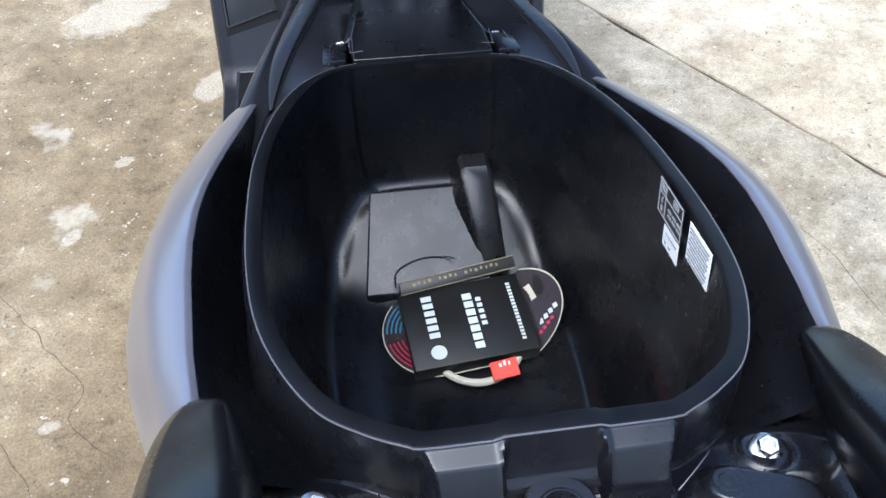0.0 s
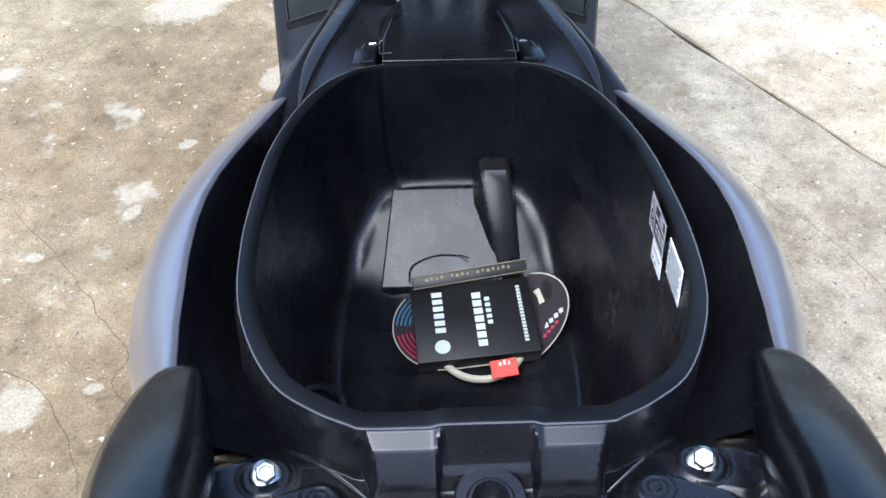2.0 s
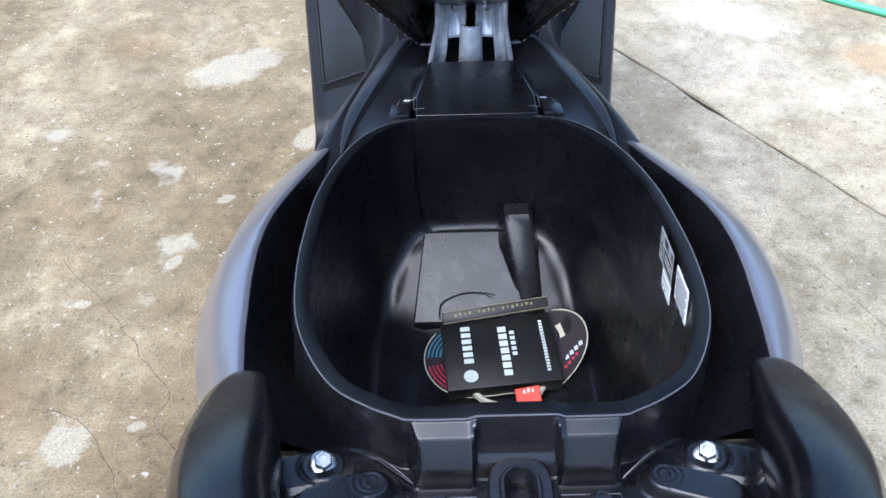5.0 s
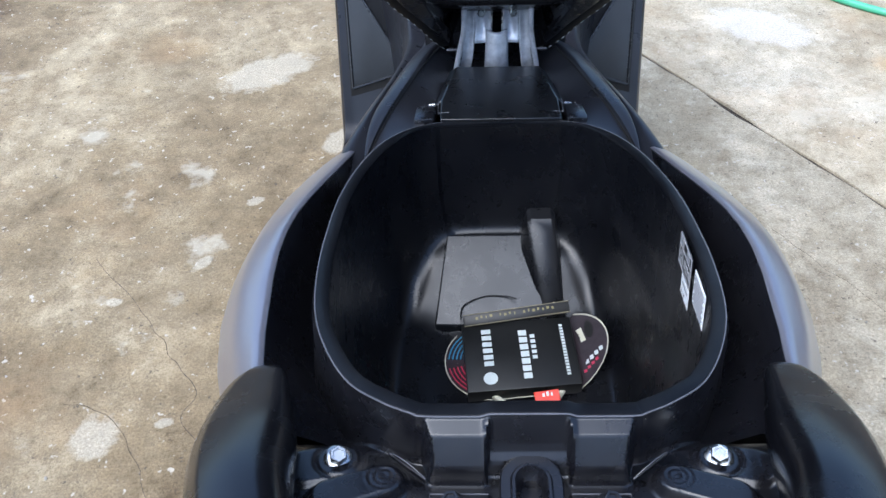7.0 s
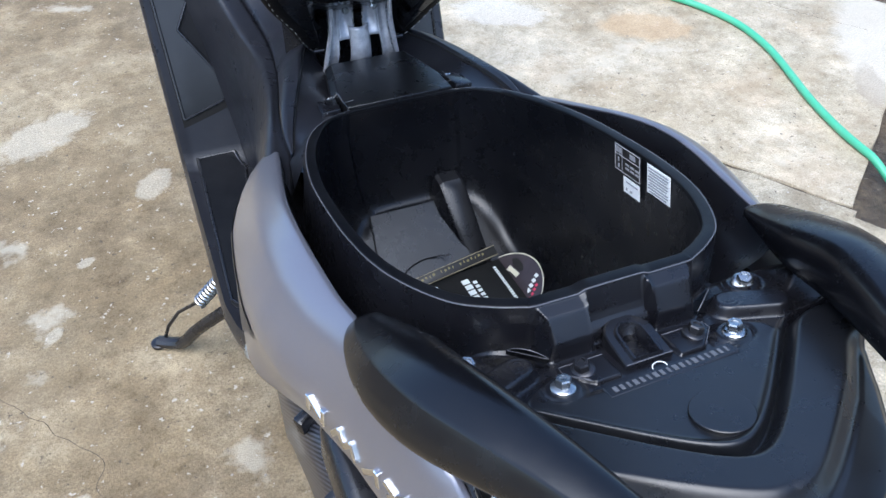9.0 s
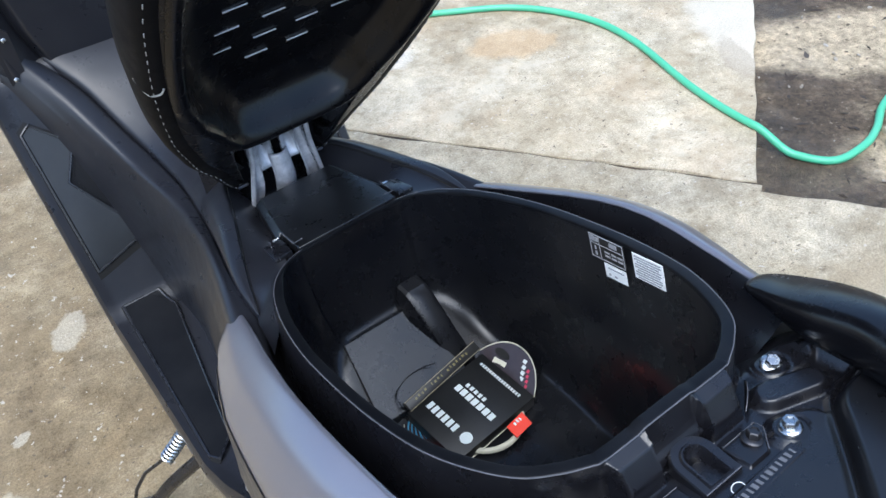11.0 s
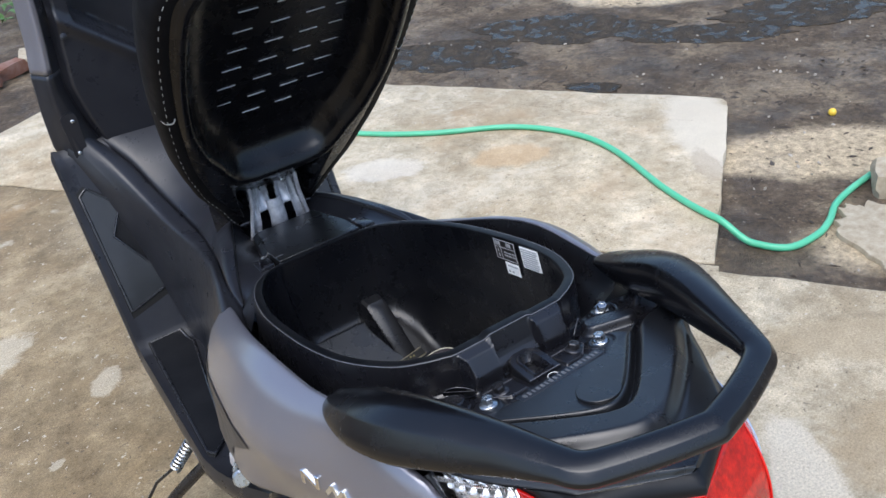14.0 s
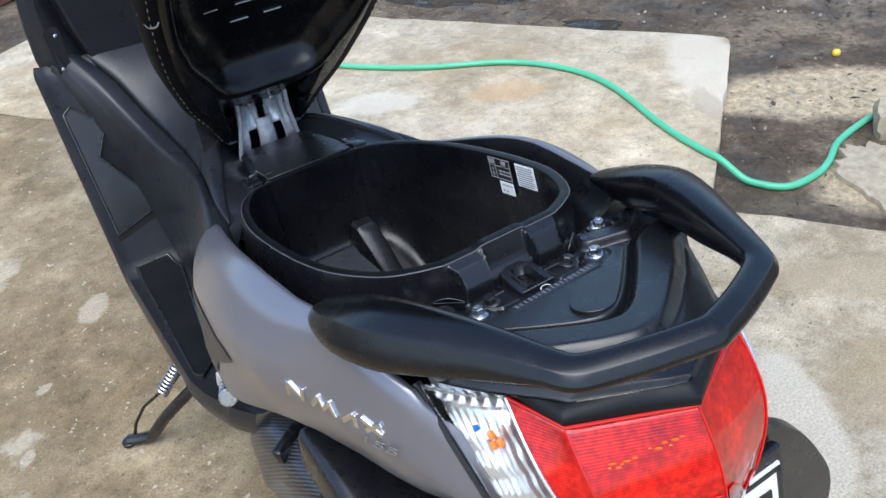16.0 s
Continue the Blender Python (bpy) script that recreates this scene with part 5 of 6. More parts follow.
def board_x(y):
    return table([(0.44, 0.235), (0.50, 0.262), (0.58, 0.284), (0.64, 0.292), (1.05, 0.288), (1.25, 0.290)], y)


for s in (-1, 1):
    def board(u, v):
        y = lerp(0.44, 1.25, v)
        xi, xo = 0.135, board_x(y)
        if u < 0.86:
            return (s * lerp(xi, xo, u / 0.86), y, board_z(y) + 0.004 * smooth(0.75, 0.86, u))
        t = (u - 0.86) / 0.14
        return (s * (xo + 0.006 * math.sin(t * 3.14)), y, board_z(y) + 0.004 - 0.055 * t)
    fb = part("floorboard", sheet(28, 90, board), M_FAIR, scooter, "black floorboard with rubber mats", 40)

    def mat_part(outline, lift, label, material=M_RUBBER, grow=0.0):
        cx, cy = sum(p[0] for p in outline) / len(outline), sum(p[1] for p in outline) / len(outline)
        outline = [(x + math.copysign(grow, x - cx), y + math.copysign(grow, y - cy)) for x, y in outline]
        bm = bmesh.new()
        pts = []
        for (xa, ya), (xb, yb) in zip(outline, outline[1:] + outline[:1]):
            for k in range(6):
                pts.append((lerp(xa, xb, k / 6), lerp(ya, yb, k / 6)))
        top = [bm.verts.new((s * x, y, board_z(y) + lift)) for x, y in pts]
        low = [bm.verts.new((s * x, y, board_z(y) - 0.004)) for x, y in pts]
        f = bm.faces.new(top if s < 0 else top[::-1])
        for i in range(len(pts)):
            bm.faces.new((top[i], top[(i + 1) % len(pts)], low[(i + 1) % len(pts)], low[i]))
        bmesh.ops.triangulate(bm, faces=[f])
        return part("floor_mat", bm, material, fb, label, 30)
    low = [(0.261, 1.050), (0.190, 1.050), (0.178, 1.003), (0.236, 0.661), (0.268, 0.630), (0.279, 0.645)]
    top = [(0.268, 1.086), (0.274, 1.196), (0.256, 1.201), (0.205, 1.179), (0.241, 1.154), (0.160, 1.099)]
    # wider near-black underlays paint the shade of the mats' grooves
    mat_part(low, 0.002, "dark underlay painted as groove shade round the mat", M_DARK, 0.0045)
    mat_part(low, 0.006, "grained black rubber foot mat", M_RUBBER)
    mat_part(top, 0.003, "dark underlay painted as groove shade round the mat", M_DARK, 0.0045)
    mat_part(top, 0.007, "black rubber mat on the sloping board", M_MAT)
    mat_part([(0.206, 1.176), (0.240, 1.154), (0.159, 1.1005), (0.148, 1.1005)], 0.0025, "dark ribbed field of the mat", M_RUBBER)
    for outline, lift in ((low, 0.006), (top, 0.007)):
        edge = []
        for (xa, ya), (xb, yb) in zip(outline, outline[1:] + outline[:1]):
            edge += [(s * lerp(xa, xb, k / 8), lerp(ya, yb, k / 8), board_z(lerp(ya, yb, k / 8)) + lift) for k in range(8)]
        part("mat_border", tube([Vector(p) for p in edge + edge[:1]], 0.0026, 6), M_BLACK, fb, "raised border of the mat")
    for k in range(17):
        t = (k + 0.5) / 17
        a = Vector((0.202, 1.172, 0)).lerp(Vector((0.150, 1.101, 0)), t)
        b = Vector((0.232, 1.154, 0)).lerp(Vector((0.160, 1.102, 0)), t)
        c = (a + b) / 2
        part("mat_rib", box_bm(((b - a).length * 1.35, 0.0026, 0.010), frame_at((s * c.x, c.y, board_z(c.y) + 0.003), (s * (b - a).x, (b - a).y, 2.25 * (b - a).y), (0, -0.9, 0.4))), M_RUBBER, fb)


CREASE = [(0.62, 0.168), (0.69, 0.183), (0.755, 0.203), (0.828, 0.216), (0.93, 0.205), (0.99, 0.198), (1.13, 0.190)]
EDGE = [(0.68, 0.272), (0.705, 0.279), (0.779, 0.277), (0.865, 0.269), (0.922, 0.258), (1.012, 0.249), (1.13, 0.240)]


def shield(u, v):
    """Inner face of the leg shield with its open pocket."""
    a = 2 * u - 1
    z = lerp(0.62, 1.12, v)
    x = a * table(CREASE, z)
    lip = 0.827 + 0.81 * abs(x)
    y = 1.236 + 0.02 * (z - 0.7) - 0.010 * math.exp(-((z - lip + 0.014) / 0.016) ** 2)
    y += 0.13 * smooth(lip, lip + 0.016, z) * smooth(0.158, 0.146, abs(x))
    y += 0.020 * smooth(0.93, 1.0, abs(a))
    return (x, y, z)


part("leg_shield", sheet(110, 90, shield), M_FAIR, scooter, "black inner leg shield with an open pocket", 50)
for s in (-1, 1):
    def edge_band(z0, z1, c0, c1):
        def fn(u, v):
            z = lerp(z0, z1, v)
            xi, xo = table(CREASE, z) - 0.002, table(EDGE, z)
            t = lerp(c0, c1, u)
            x = lerp(xi, xo, min(1, t / 0.6) ** 0.9) - 0.11 * max(0, (t - 0.6) / 0.4) ** 1.8
            y = 1.256 - 0.034 * math.sin(min(1, t / 0.34) * math.pi / 2) + 0.040 * smooth(0.30, 0.62, t) + 0.26 * max(0, (t - 0.58) / 0.42) ** 1.3
            return (s * x, y + 0.03 * (z - 0.7), z)
        return fn
    thick(part("lower_cowl", sheet(40, 20, edge_band(0.672, 0.865, 0, 1)), M_FAIR, scooter, "black lower cowl edge", 60), 0.003)
    part("shield_edge", sheet(10, 24, edge_band(0.865, 1.13, 0, 0.20)), M_FAIR, scooter, "black edge of the leg shield", 60)
    thick(part("front_cowl", sheet(34, 24, edge_band(0.868, 1.13, 0.205, 1)), M_PAINT, scooter, "grey painted front cowl edge", 60), 0.003)
    tabm = frame_at((s * 0.236, 1.2235, 0.727), (s * 1.0, 0.05, 0), (0, -0.02, 1))
    tab_ = [(-0.016, -0.048), (0.012, -0.044), (0.016, 0.046), (0.008, 0.054), (-0.010, 0.054), (-0.017, 0.046)]
    part("cowl_tab", prism([(p[0] * 1.0, p[1]) for p in tab_], 0.005, tabm, 0.0015), M_FAIR, scooter, "black screwed cowl tab")
    for y, z, x in ((1.219, 0.764, 0.230), (1.219, 0.694, 0.238)):
        part("screw", lathe([(0.004, 0), (0.004, 0.002), (0.002, 0.003), (0.0005, 0.003)], 12, pose(s * x, y, z, 80)), M_ZINC, scooter, "small bright screw")
    part("screw", lathe([(0.007, 0), (0.007, 0.002), (0.003, 0.003), (0.0005, 0.003)], 12, pose(s * 0.186, 1.237, 0.931, 80)), M_BLACKBOLT, scooter, "black screw")


# ---- running gear ----
def wheel(y, r, w):
    t = part("wheel", lathe([(r * 0.60, -w * 0.30), (r * 0.70, -w * 0.42), (r * 0.86, -w * 0.5), (r * 0.96, -w * 0.36), (r, -w * 0.14), (r, w * 0.14), (r * 0.96, w * 0.36), (r * 0.86, w * 0.5), (r * 0.70, w * 0.42), (r * 0.60, w * 0.30)], 48, pose(0, y, r, 0, 90, 0)), M_TYRE, scooter, "black scooter tyre")
    part("wheel_rim", lathe([(r * 0.08, -w * 0.2), (r * 0.55, -w * 0.10), (r * 0.62, -w * 0.32), (r * 0.62, w * 0.32), (r * 0.55, w * 0.10), (r * 0.08, w * 0.2)], 40, pose(0, y, r, 0, 90, 0)), M_BLACK, t, "black cast wheel")


wheel(-0.03, 0.262, 0.13)
wheel(1.42, 0.258, 0.11)
part("underbody", box_bm((0.26, 0.95, 0.16), pose(0, 0.78, 0.185), None, 0.03, 3), M_BLACK, scooter, "black underbody")
part("inner_fender", sheet(20, 20, lambda u, v: ((2 * u - 1) * lerp(0.15, 0.08, v), lerp(0.0, -0.29, v), lerp(0.48, 0.60, v) - 0.05 * (2 * u - 1) ** 2)), M_BLACK, scooter, "black inner fender")
part("body_core", box_bm((0.28, 0.46, 0.10), pose(0, 0.22, 0.37), None, 0.02, 2), M_DARK, scooter, "dark engine bay")

# transmission case with carbon-look cover
def case_prof(y):
    return table([(-0.05, 0.22), (0.05, 0.285), (0.20, 0.315), (0.34, 0.318), (0.44, 0.30), (0.50, 0.255), (0.52, 0.19)], y)


def case_x(y):
    return table([(-0.05, 0.20), (0.05, 0.225), (0.40, 0.245), (0.48, 0.250), (0.52, 0.225)], y)


rows = []
for k in range(30):
    y = lerp(0.518, -0.05, k / 29)
    zt, xo = case_prof(y), case_x(y)
    rows.append([(-0.09, y, zt - 0.005), (-0.15, y, zt), (-xo + 0.03, y, zt - 0.004), (-xo + 0.008, y, zt - 0.022), (-xo, y, zt - 0.05), (-xo, y, max(0.1, zt - 0.18)), (-xo + 0.03, y, max(0.08, zt - 0.2)), (-0.09, y, max(0.08, zt - 0.2))])
case = part("transmission_case", rings(rows, True, True, True), M_CARBON, scooter, "engine case with a carbon-look film", 40)
for y in (0.36, 0.22):
    part("case_rib", box_bm((0.115, 0.020, 0.030), pose(-0.195, y, case_prof(y) - 0.004, 0, -6, 28), None, 0.005, 2), M_BLACK, case, "black rib across the case")
part("air_box", box_bm((0.12, 0.30, 0.10), pose(-0.175, 0.09, 0.385, 12), None, 0.02, 3), M_BLACK, scooter, "black air box")
coil = [(-0.145 + 0.026 * math.cos(k * 0.5), 0.20 + 0.026 * math.sin(k * 0.5), 0.36 + 0.0016 * k) for k in range(100)]
part("shock_spring", tube(coil, 0.005, 6), M_BLACK, scooter, "black rear shock spring")

# folded passenger peg
pa, pb = Vector((-0.259, 0.452, 0.390)), Vector((-0.279, 0.384, 0.417))
PEG = Matrix.Translation(pa) @ (pb - pa).to_track_quat("Z", "Y").to_matrix().to_4x4()
peg = part("passenger_peg", lathe([(0.010, 0.008), (0.0130, 0.010), (0.0130, 0.050), (0.0160, 0.052), (0.0160, 0.062), (0.013, 0.066), (0.002, 0.066)], 20, PEG), M_ZINC, scooter, "folded metal passenger peg")
for k in range(7):
    part("tread", lathe([(0.011, 0), (0.0152, 0.0006), (0.0152, 0.0028), (0.011, 0.0034)], 14, PEG @ Matrix.Translation((0, 0, 0.013 + 0.0060 * k))), M_ZINC, peg)
part("peg_bracket", box_bm((0.030, 0.05, 0.04), pose(-0.252, 0.470, 0.372, 20, 0, 10), None, 0.006, 2), M_STEEL, scooter, "cast peg bracket")

# side stand
st = part("side_stand", tube(crom([(-0.215, 0.700, 0.235), (-0.285, 0.755, 0.150), (-0.345, 0.800, 0.075), (-0.375, 0.822, 0.030), (-0.395, 0.838, 0.016), (-0.425, 0.858, 0.012)], 6), 0.0125, 10), M_BLACK, scooter, "black side stand swung out")
part("stand_foot", lathe([(0.013, 0), (0.016, 0.002), (0.016, 0.008), (0.012, 0.010), (0.001, 0.010)], 16, pose(-0.425, 0.858, 0.002)), M_BLACK, st, "flat stand foot")
part("stand_loop", tube([(-0.318, 0.800, 0.150), (-0.372, 0.836, 0.098), (-0.398, 0.850, 0.055), (-0.412, 0.856, 0.016)], 0.0035, 8), M_BLACK, st, "thin wire lever")
a, b = Vector((-0.272, 0.765, 0.232)), Vector((-0.330, 0.805, 0.138))
ax = (b - a)
px = ax.orthogonal().normalized()
py = ax.normalized().cross(px)
part("stand_spring", tube([a + ax * (k / 110) + px * 0.0115 * math.cos(k * 0.62) + py * 0.0115 * math.sin(k * 0.62) for k in range(111)], 0.0026, 6), M_ZINC, st, "bright coil spring")

# ---- things in the bucket ----
BOXM = frame_at((0.0225, 0.345, 0.4405), (0.138, 0.010, 0.004), (0.0, 0.1, 0.006))
carton = part("flat_box", box_bm((0.140, 0.103, 0.022), BOXM, None, 0.0015, 2), M_CARTON)
tagged(carton, "flat black cardboard box with white print, lying in the bucket", "box")
m = BOXM @ Matrix.Translation((0, 0, 0.0112))
bars("print", carton, m, [(-0.040, 0.037 - 0.0098 * k, 0.012, 0.0066) for k in range(6)], M_INK, 0.0006, 0.0002)
part("print_disc", lathe([(0.0088, 0), (0.0088, 0.0005), (0.0078, 0.0005), (0.0076, -0.0009), (0.0050, -0.0009), (0.0048, 0.0005), (0.0040, 0.0005), (0.0038, -0.0009), (0.0022, -0.0009), (0.0020, 0.0005), (0.0005, 0.0005)], 28, m @ Matrix.Translation((-0.040, -0.034, 0.0001))), M_INK, carton, "round white emblem")
bars("print", carton, m, [(0.006, 0.031 - 0.0108 * k, 0.0105, 0.0082) for k in range(7)] + [(0.018, 0.025 - 0.008 * k, 0.006, 0.005) for k in range(5)], M_INK, 0.0006, 0.0002)
bars("print", carton, m, [(0.056, 0.038 - 0.0046 * k, 0.0045, 0.003) for k in range(17)], M_INK, 0.0006, 0.0002)

leaf = frame_at((0.020, 0.4035, 0.4590), (0.138, 0.020, 0.006), (-0.01, 0.80, 0.52))
slim = part("slim_carton", box_bm((0.138, 0.0135, 0.007), leaf, None, 0.0012, 2), M_CARTON)
tagged(slim, "slim dark carton with gold lettering leaning on the box", "carton")
bars("print", slim, leaf @ Matrix.Translation((0, 0.0012, 0.0036)), [(-0.052 + 0.0062 * k, 0.001 * (k % 2), 0.0034 - 0.0008 * (k % 3), 0.0034) for k in range(17) if k not in (4, 9)], M_GOLD, 0.0004, 0.0001)
for y in (-0.0070, 0.0070):
    part("carton_edge", box_bm((0.139, 0.0013, 0.0066), leaf @ Matrix.Translation((0, y, 0)), None, 0.0004, 1), M_CARTONEDGE, slim, "pale torn carton edge")

card_m = frame_at((0.030, 0.356, 0.4280), (1, 0.09, 0.03), (0, 1, 0.0))
pts = []
for q in range(48):
    a = 2 * math.pi * q / 48
    pts.append((math.copysign(0.043, math.cos(a)) + 0.060 * math.cos(a), 0.062 * math.sin(a)))


def bent(ob):
    """The card curls up where it leaves the box."""
    for v in ob.data.vertices:
        p = card_m.inverted() @ v.co
        p.z += 0.75 * max(0.0, p.x - 0.058)
        v.co = card_m @ p
    return ob


def oval(scale, z):
    return [card_m @ Vector((x * scale, y * scale, z)) for x, y in pts]


card = bent(part("blister_card", rings([oval(0.02, 0), oval(0.5, 0), oval(0.8, 0), oval(1, 0), oval(1, 0.0016), oval(0.8, 0.0016), oval(0.5, 0.0016), oval(0.02, 0.0016)], True, True, True), M_CARD))
tagged(card, "dark oval blister card with coloured stripes under the box", "packaging")
for r in (0.055, 0.050, 0.045, 0.040, 0.035):
    for side, (a0, a1) in enumerate(((100, 172), (188, 262))):
        part("stripe", tube([card_m @ Vector((-0.043 + r * math.cos(radians(lerp(a0, a1, j / 12))), r * math.sin(radians(lerp(a0, a1, j / 12))), 0.0018)) for j in range(13)], 0.0010, 6), (M_BLUE, M_PINK)[side], card, "curved coloured stripe")
bent(part("card_border", tube([card_m @ Vector((x * 0.997, y * 0.997, 0.0018)) for x, y in pts + pts[:1]], 0.0008, 6), M_CREAM, card, "pale card border"))
bent(part("hang_slot", prism([(0.014 * math.cos(q * 0.5236) * 0.35, 0.014 * math.sin(q * 0.5236)) for q in range(12)], 0.0006, card_m @ Matrix.Translation((0.084, 0.020, 0.0018))), M_DARK, card, "hanging slot"))
bent(bars("print", card, card_m, [(0.074 + 0.006 * k, -0.026 + 0.003 * k, 0.0042, 0.006) for k in range(4)], M_INK, 0.0006, 0.0019))
bent(bars("print", card, card_m, [(0.070 + 0.005 * k, -0.038 + 0.003 * k, 0.0035, 0.004) for k in range(4)], M_PINK, 0.0006, 0.0019))
part("spool", tube([card_m @ Vector((-0.004 + 0.048 * math.cos(radians(a)), -0.037 + 0.046 * math.sin(radians(a)), 0.006)) for a in range(180, 361, 10)], 0.0042, 8), M_CREAM, card, "cream coiled strip")
bent(part("white_patch", box_bm((0.012, 0.022, 0.001), card_m @ Matrix.Translation((0.071, 0.016, 0.0028)) @ pose(0, 0, 0, 0, 0, 6)), M_CREAM, card, "white price label"))
wire = part("wire_loop", tube(crom([(-0.052, 0.398, 0.455), (-0.048, 0.420, 0.458), (-0.020, 0.432, 0.462), (0.008, 0.430, 0.464), (0.020, 0.420, 0.470)], 6), 0.0009, 6), M_BLACK)
tagged(wire, "thin black wire loop behind the cartons", "wire")
tag = part("red_tag", box_bm((0.030, 0.020, 0.003), frame_at((0.052, 0.279, 0.446), (1, 0.13, 0.05), (0, 1, 0.5)), None, 0.0006, 1), M_REDTAG)
tagged(tag, "bright red plastic tag beside the black box", "tag")
bars("print", tag, frame_at((0.052, 0.279, 0.446), (1, 0.13, 0.05), (0, 1, 0.5)), [(-0.004, 0.005, 0.003, 0.004), (0.001, 0.006, 0.003, 0.005), (0.006, 0.005, 0.002, 0.004)], M_INK, 0.0006, 0.0016)

# ---- garden hose across slab and dirt ----
hose_line = [(0.55, 2.95), (0.70, 2.60), (0.897, 2.266), (1.097, 2.04), (1.353, 1.84), (1.47, 1.62), (1.478, 1.40), (1.395, 1.085), (1.365, 0.88), (1.378, 0.745), (1.432, 0.638), (1.546, 0.622), (1.64, 0.645), (1.75, 0.695), (1.91, 0.722), (2.14, 0.73), (2.5, 0.66), (3.2, 0.40)]


def lies(x, y):
    """Height of the surface under the hose."""
    u, v = x * GU.x + y * GU.y, x * GV.x + y * GV.y
    edge = lerp(0.09, -0.01, (v - 1.372) / 1.17)
    return lerp(0.0, -0.045, smooth(edge - 0.01, edge + 0.10, u)) if v > 1.36 else -0.045 * smooth(0.0, 0.1, 0.1)


hose = part("garden_hose", tube([(p.x, p.y, lies(p.x, p.y) + 0.0108) for p in crom([(x, y, 0) for x, y in hose_line], 10)], 0.0108, 12), M_HOSE)
tagged(hose, "bright green garden hose lying in curves on the ground", "hose")

# ---- dirt, puddles, rubble ----
fruit = part("fallen_fruit", lathe([(0.002, 0), (0.009, 0.002), (0.014, 0.009), (0.015, 0.015), (0.012, 0.023), (0.006, 0.028), (0.001, 0.029)], 20, pose(2.300, 1.108, -0.047, 20, 30)), M_FRUIT)
tagged(fruit, "small yellow fruit lying on the dirt", "fruit")


def blob(cx, cy, rx, ry, turn, seed, k=48, wob=0.35):
    out = []
    for q in range(k):
        a = 2 * math.pi * q / k
        r = 1 + wob * noise.noise(Vector((math.cos(a) * 1.6 + seed, math.sin(a) * 1.6, seed))) + 0.16 * noise.noise(Vector((math.cos(a) * 6 + seed, math.sin(a) * 6, seed))) + 0.05 * noise.noise(Vector((math.cos(a) * 16 + seed, math.sin(a) * 16, seed)))
        x, y = rx * r * math.cos(a), ry * r * math.sin(a)
        c, s = math.cos(radians(turn)), math.sin(radians(turn))
        out.append((cx + x * c - y * s, cy + x * s + y * c))
    return out


for k, (cx, cy, rx, ry, turn, seed) in enumerate(((1.72, 2.86, 0.42, 0.20, -52, 1), (2.35, 2.72, 0.50, 0.22, -48, 2), (2.75, 2.05, 0.45, 0.13, -40, 3), (1.92, 1.98, 0.14, 0.05, -55, 4), (3.3, 1.9, 0.5, 0.2, -30, 5), (1.4, 3.6, 0.4, 0.2, -60, 6))):
    p = part("puddle", prism(blob(cx, cy, rx, ry, turn, seed, 90, 0.45), 0.0012 + 0.0007 * k, pose(0, 0, -0.0450)), M_WATER)
    tagged(p, "shallow muddy puddle reflecting the sky", "puddle", kind="structure")
def rock(name, loc, size, turn, material, seed, label, category):
    bm = bmesh.new()
    bmesh.ops.create_cube(bm, size=1.0)
    bmesh.ops.subdivide_edges(bm, edges=bm.edges[:], cuts=4, use_grid_fill=True)
    for v in bm.verts:
        v.co *= 1 - 0.16 * (v.co.length - 0.5)
        v.co += 0.10 * noise.noise_vector(v.co * 2.2 + Vector((seed, seed, 0))) + 0.03 * noise.noise_vector(v.co * 7 + Vector((seed, 0, seed)))
        v.co = Vector((v.co.x * size[0], v.co.y * size[1], v.co.z * size[2]))
    bmesh.ops.transform(bm, matrix=pose(*loc, 4, -3, turn), verts=bm.verts)
    return tagged(part(name, bm, material, angle=50), label, category)


rock("stone_block", (1.965, 0.605, -0.005), (0.19, 0.13, 0.09), -52, M_PALE, 1, "rough pale stone block beside the hose", "stone")
for cx, cy, rx, ry, turn, seed in ((1.66, 0.385, 0.31, 0.135, 66, 11), (2.05, 0.30, 0.16, 0.09, 30, 12), (1.42, 0.20, 0.14, 0.05, -50, 13)):
    flag = part("paving_stone", prism(blob(cx, cy, rx, ry, turn, seed, 80, 0.30), 0.022, pose(0, 0, -0.050), 0.003), M_PALE)
    tagged(flag, "flat pale broken piece of concrete sunk in the dirt", "stone")
rock("stone_block", (2.34, 0.50, -0.01), (0.20, 0.13, 0.08), 12, M_PALE, 4, "rough pale stone block in the dirt", "stone")
for k, (x, y, tn) in enumerate(((-0.06, 4.62, 20), (0.08, 4.75, 75), (-0.22, 4.50, -15))):
    rock("brick", (x, y, 0.0), (0.20, 0.10, 0.07), tn, (M_BRICK, M_PALE, M_BRICK)[k], 7 + k, "old worn brick lying on the dirt", "brick")

random.seed(5)
bm = bmesh.new()
for k in range(330):
    on_dirt = k < 140
    if on_dirt:
        u, v = random.uniform(0.12, 1.8), random.uniform(1.4, 3.4)
        if random.random() < 0.4:
            u, v = random.uniform(-1.6, 1.2), random.uniform(2.6, 3.6)
    else:
        u, v = random.uniform(-3.0, 0.6), random.uniform(-1.2, 2.4)
    p = uv(u, v)
    r = random.uniform(0.002, 0.008) if on_dirt else random.uniform(0.001, 0.0035)
    own = bmesh.ops.create_icosphere(bm, subdivisions=1, radius=r, matrix=pose(p.x, p.y, (-0.045 if on_dirt else 0.0) + r * 0.3, random.uniform(0, 90), 0, random.uniform(0, 360)) @ Matrix.Diagonal((1, 1.4, 0.7, 1)))
peb = part("pebbles", bm, M_PEBBLE)
lit = bmesh.new()
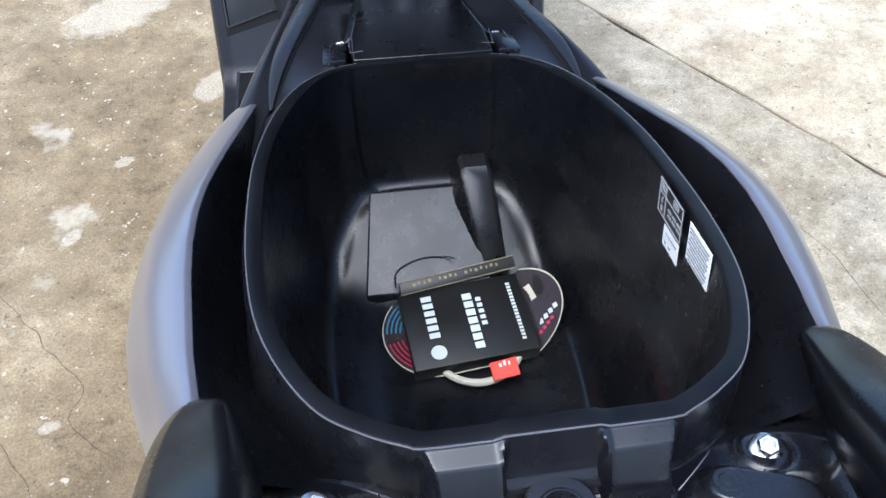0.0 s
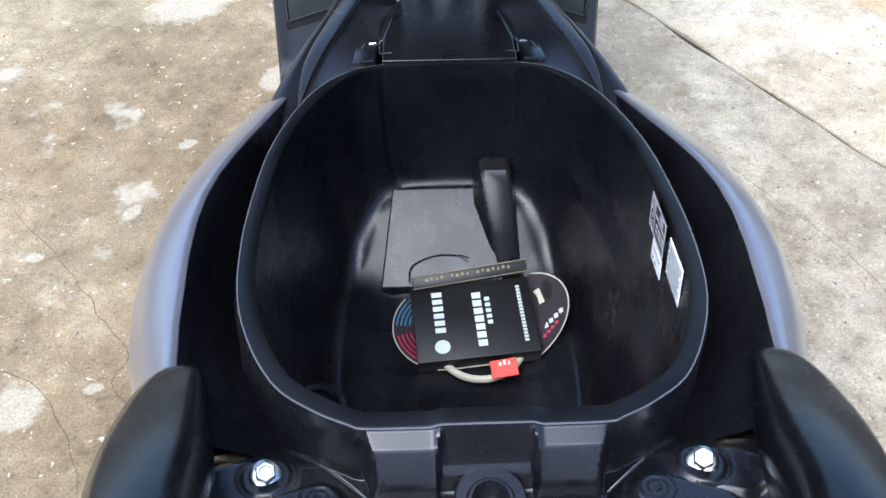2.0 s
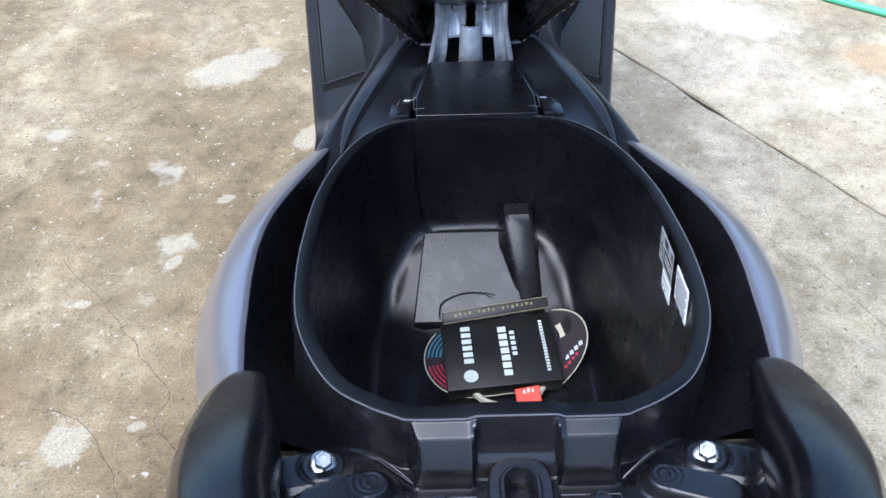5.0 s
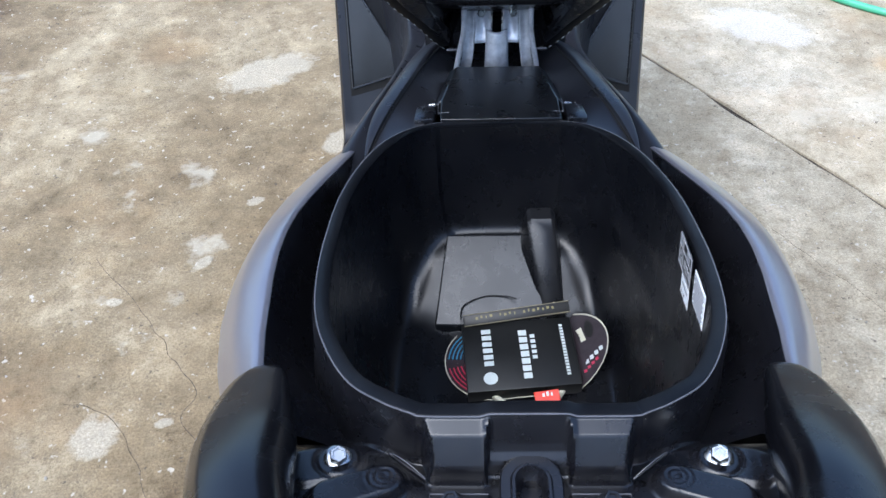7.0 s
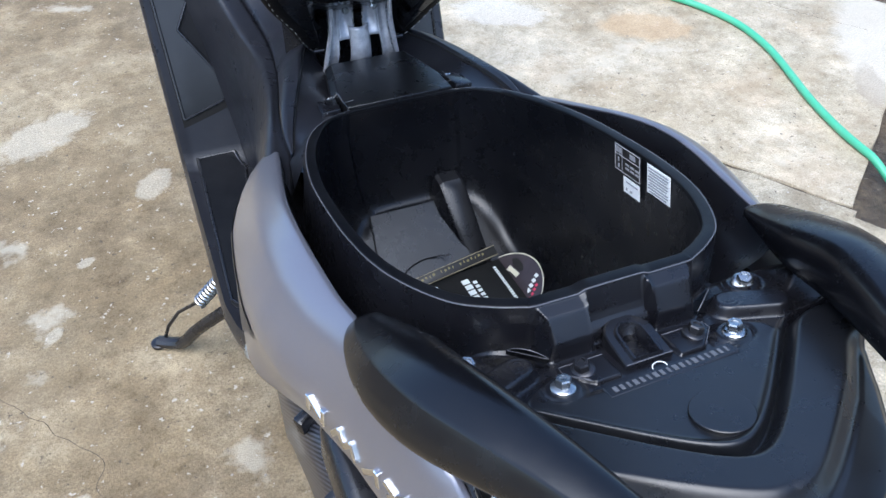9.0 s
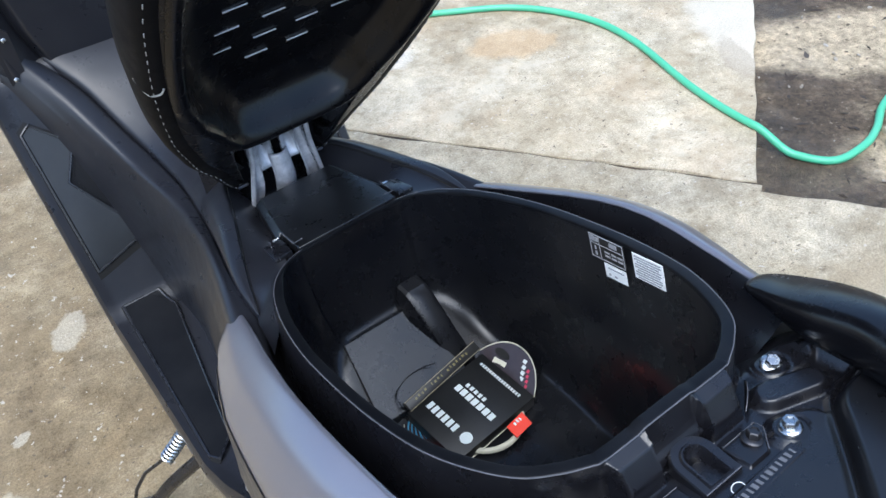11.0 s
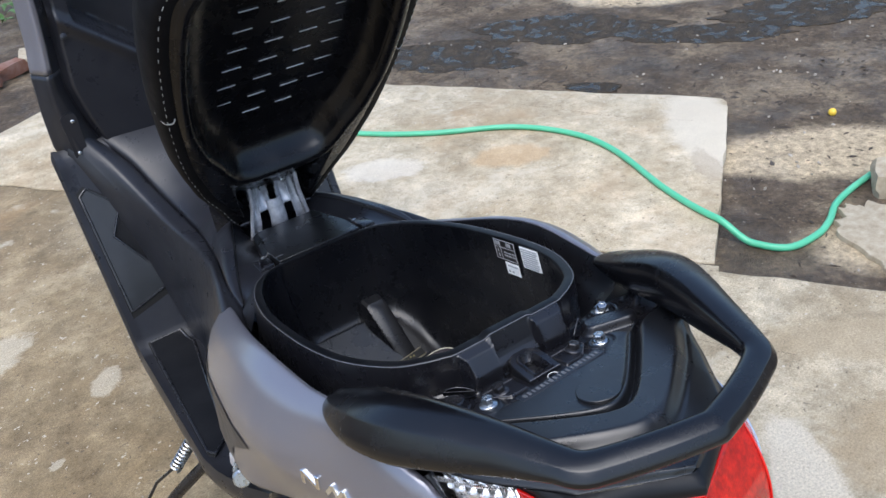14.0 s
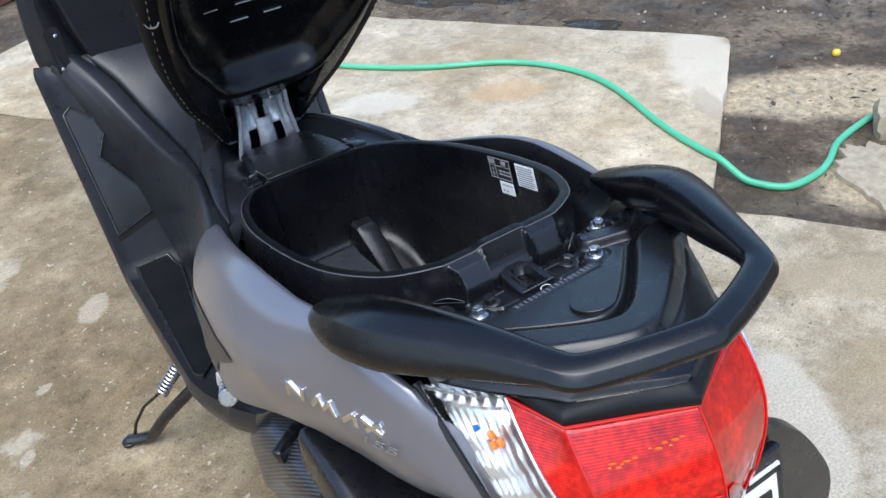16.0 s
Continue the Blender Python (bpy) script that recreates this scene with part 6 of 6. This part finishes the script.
for k in range(700):
    u, v = random.uniform(0.12, 1.9), random.uniform(1.4, 3.6)
    if k % 3:
        u, v = random.uniform(-1.8, 1.2), random.uniform(2.57, 3.9)
    p = uv(u, v, -0.0435)
    L, a = random.uniform(0.006, 0.028), random.uniform(0, 6.28)
    d, e = Vector((math.cos(a), math.sin(a), random.uniform(-0.2, 0.4))) * L, Vector((-math.sin(a), math.cos(a), 0)) * L * random.uniform(0.12, 0.4)
    lit.faces.new([lit.verts.new(q) for q in (p - d, p + e + Vector((0, 0, 0.002)), p + d, p - e)])
litter = part("leaf_litter", lit, M_LITTER, recalc=False)
tagged(litter, "dark scraps of leaves and twigs on the damp earth", "litter", kind="stuff")
tagged(peb, "loose grit and small pebbles on the ground", "gravel", kind="stuff")

bm = bmesh.new()
for k in range(260):
    x, y = random.uniform(-0.9, 0.5), random.uniform(5.4, 7.2)
    h = random.uniform(0.02, 0.30)
    a, t = random.uniform(0, 6.28), random.uniform(0.2, 1.0)
    L = random.uniform(0.05, 0.12)
    d = Vector((math.cos(a), math.sin(a), 0))
    sd = Vector((-d.y, d.x, 0))
    o = Vector((x, y, h - 0.04))
    row = []
    for j in range(4):
        s = j / 3
        w = L * 0.28 * math.sin(math.pi * (0.12 + 0.86 * s))
        c = o + d * L * s + Vector((0, 0, L * (0.4 * s - t * s * s)))
        row.append([c - sd * w, c + Vector((0, 0, -0.004)), c + sd * w])
    rings(row, False, bm=bm)
weeds = part("weeds", bm, M_LEAF, recalc=False)
tagged(weeds, "low green leafy weeds at the slab's far side", "plant", kind="stuff")

# thin cracks on the slabs
def crack(points, w, seed):
    """A thin meandering crack."""
    line = crom([(x, y, 0) for x, y in points], 8)
    bm = bmesh.new()
    rows = []
    for i, p in enumerate(line):
        d = (line[min(i + 1, len(line) - 1)] - line[max(i - 1, 0)]).normalized()
        o = Vector((-d.y, d.x, 0))
        p = p + o * 0.010 * noise.noise(p * 22 + Vector((seed, 0, 0)))
        ww = w * (0.5 + 0.5 * abs(noise.noise(p * 40)))
        rows.append([p - o * ww + Vector((0, 0, 0.0005)), p + o * ww + Vector((0, 0, 0.0005))])
    rings(rows, False, bm=bm)
    ob = part("crack", bm, M_DIRT)
    return tagged(ob, "hairline crack filled with dark dirt", "crack", kind="structure")


crack([(-0.86, 0.98), (-0.70, 0.80), (-0.62, 0.70), (-0.56, 0.62), (-0.57, 0.55), (-0.50, 0.48)], 0.0011, 3)
crack([(-0.80, 0.60), (-0.70, 0.56), (-0.62, 0.45), (-0.55, 0.30)], 0.0009, 5)
crack([(0.62, 1.05), (0.80, 0.78), (0.86, 0.55), (1.02, 0.30)], 0.0010, 7)
crack([(1.30, 2.30), (1.52, 2.02), (1.70, 1.62), (1.86, 1.38)], 0.0009, 9)
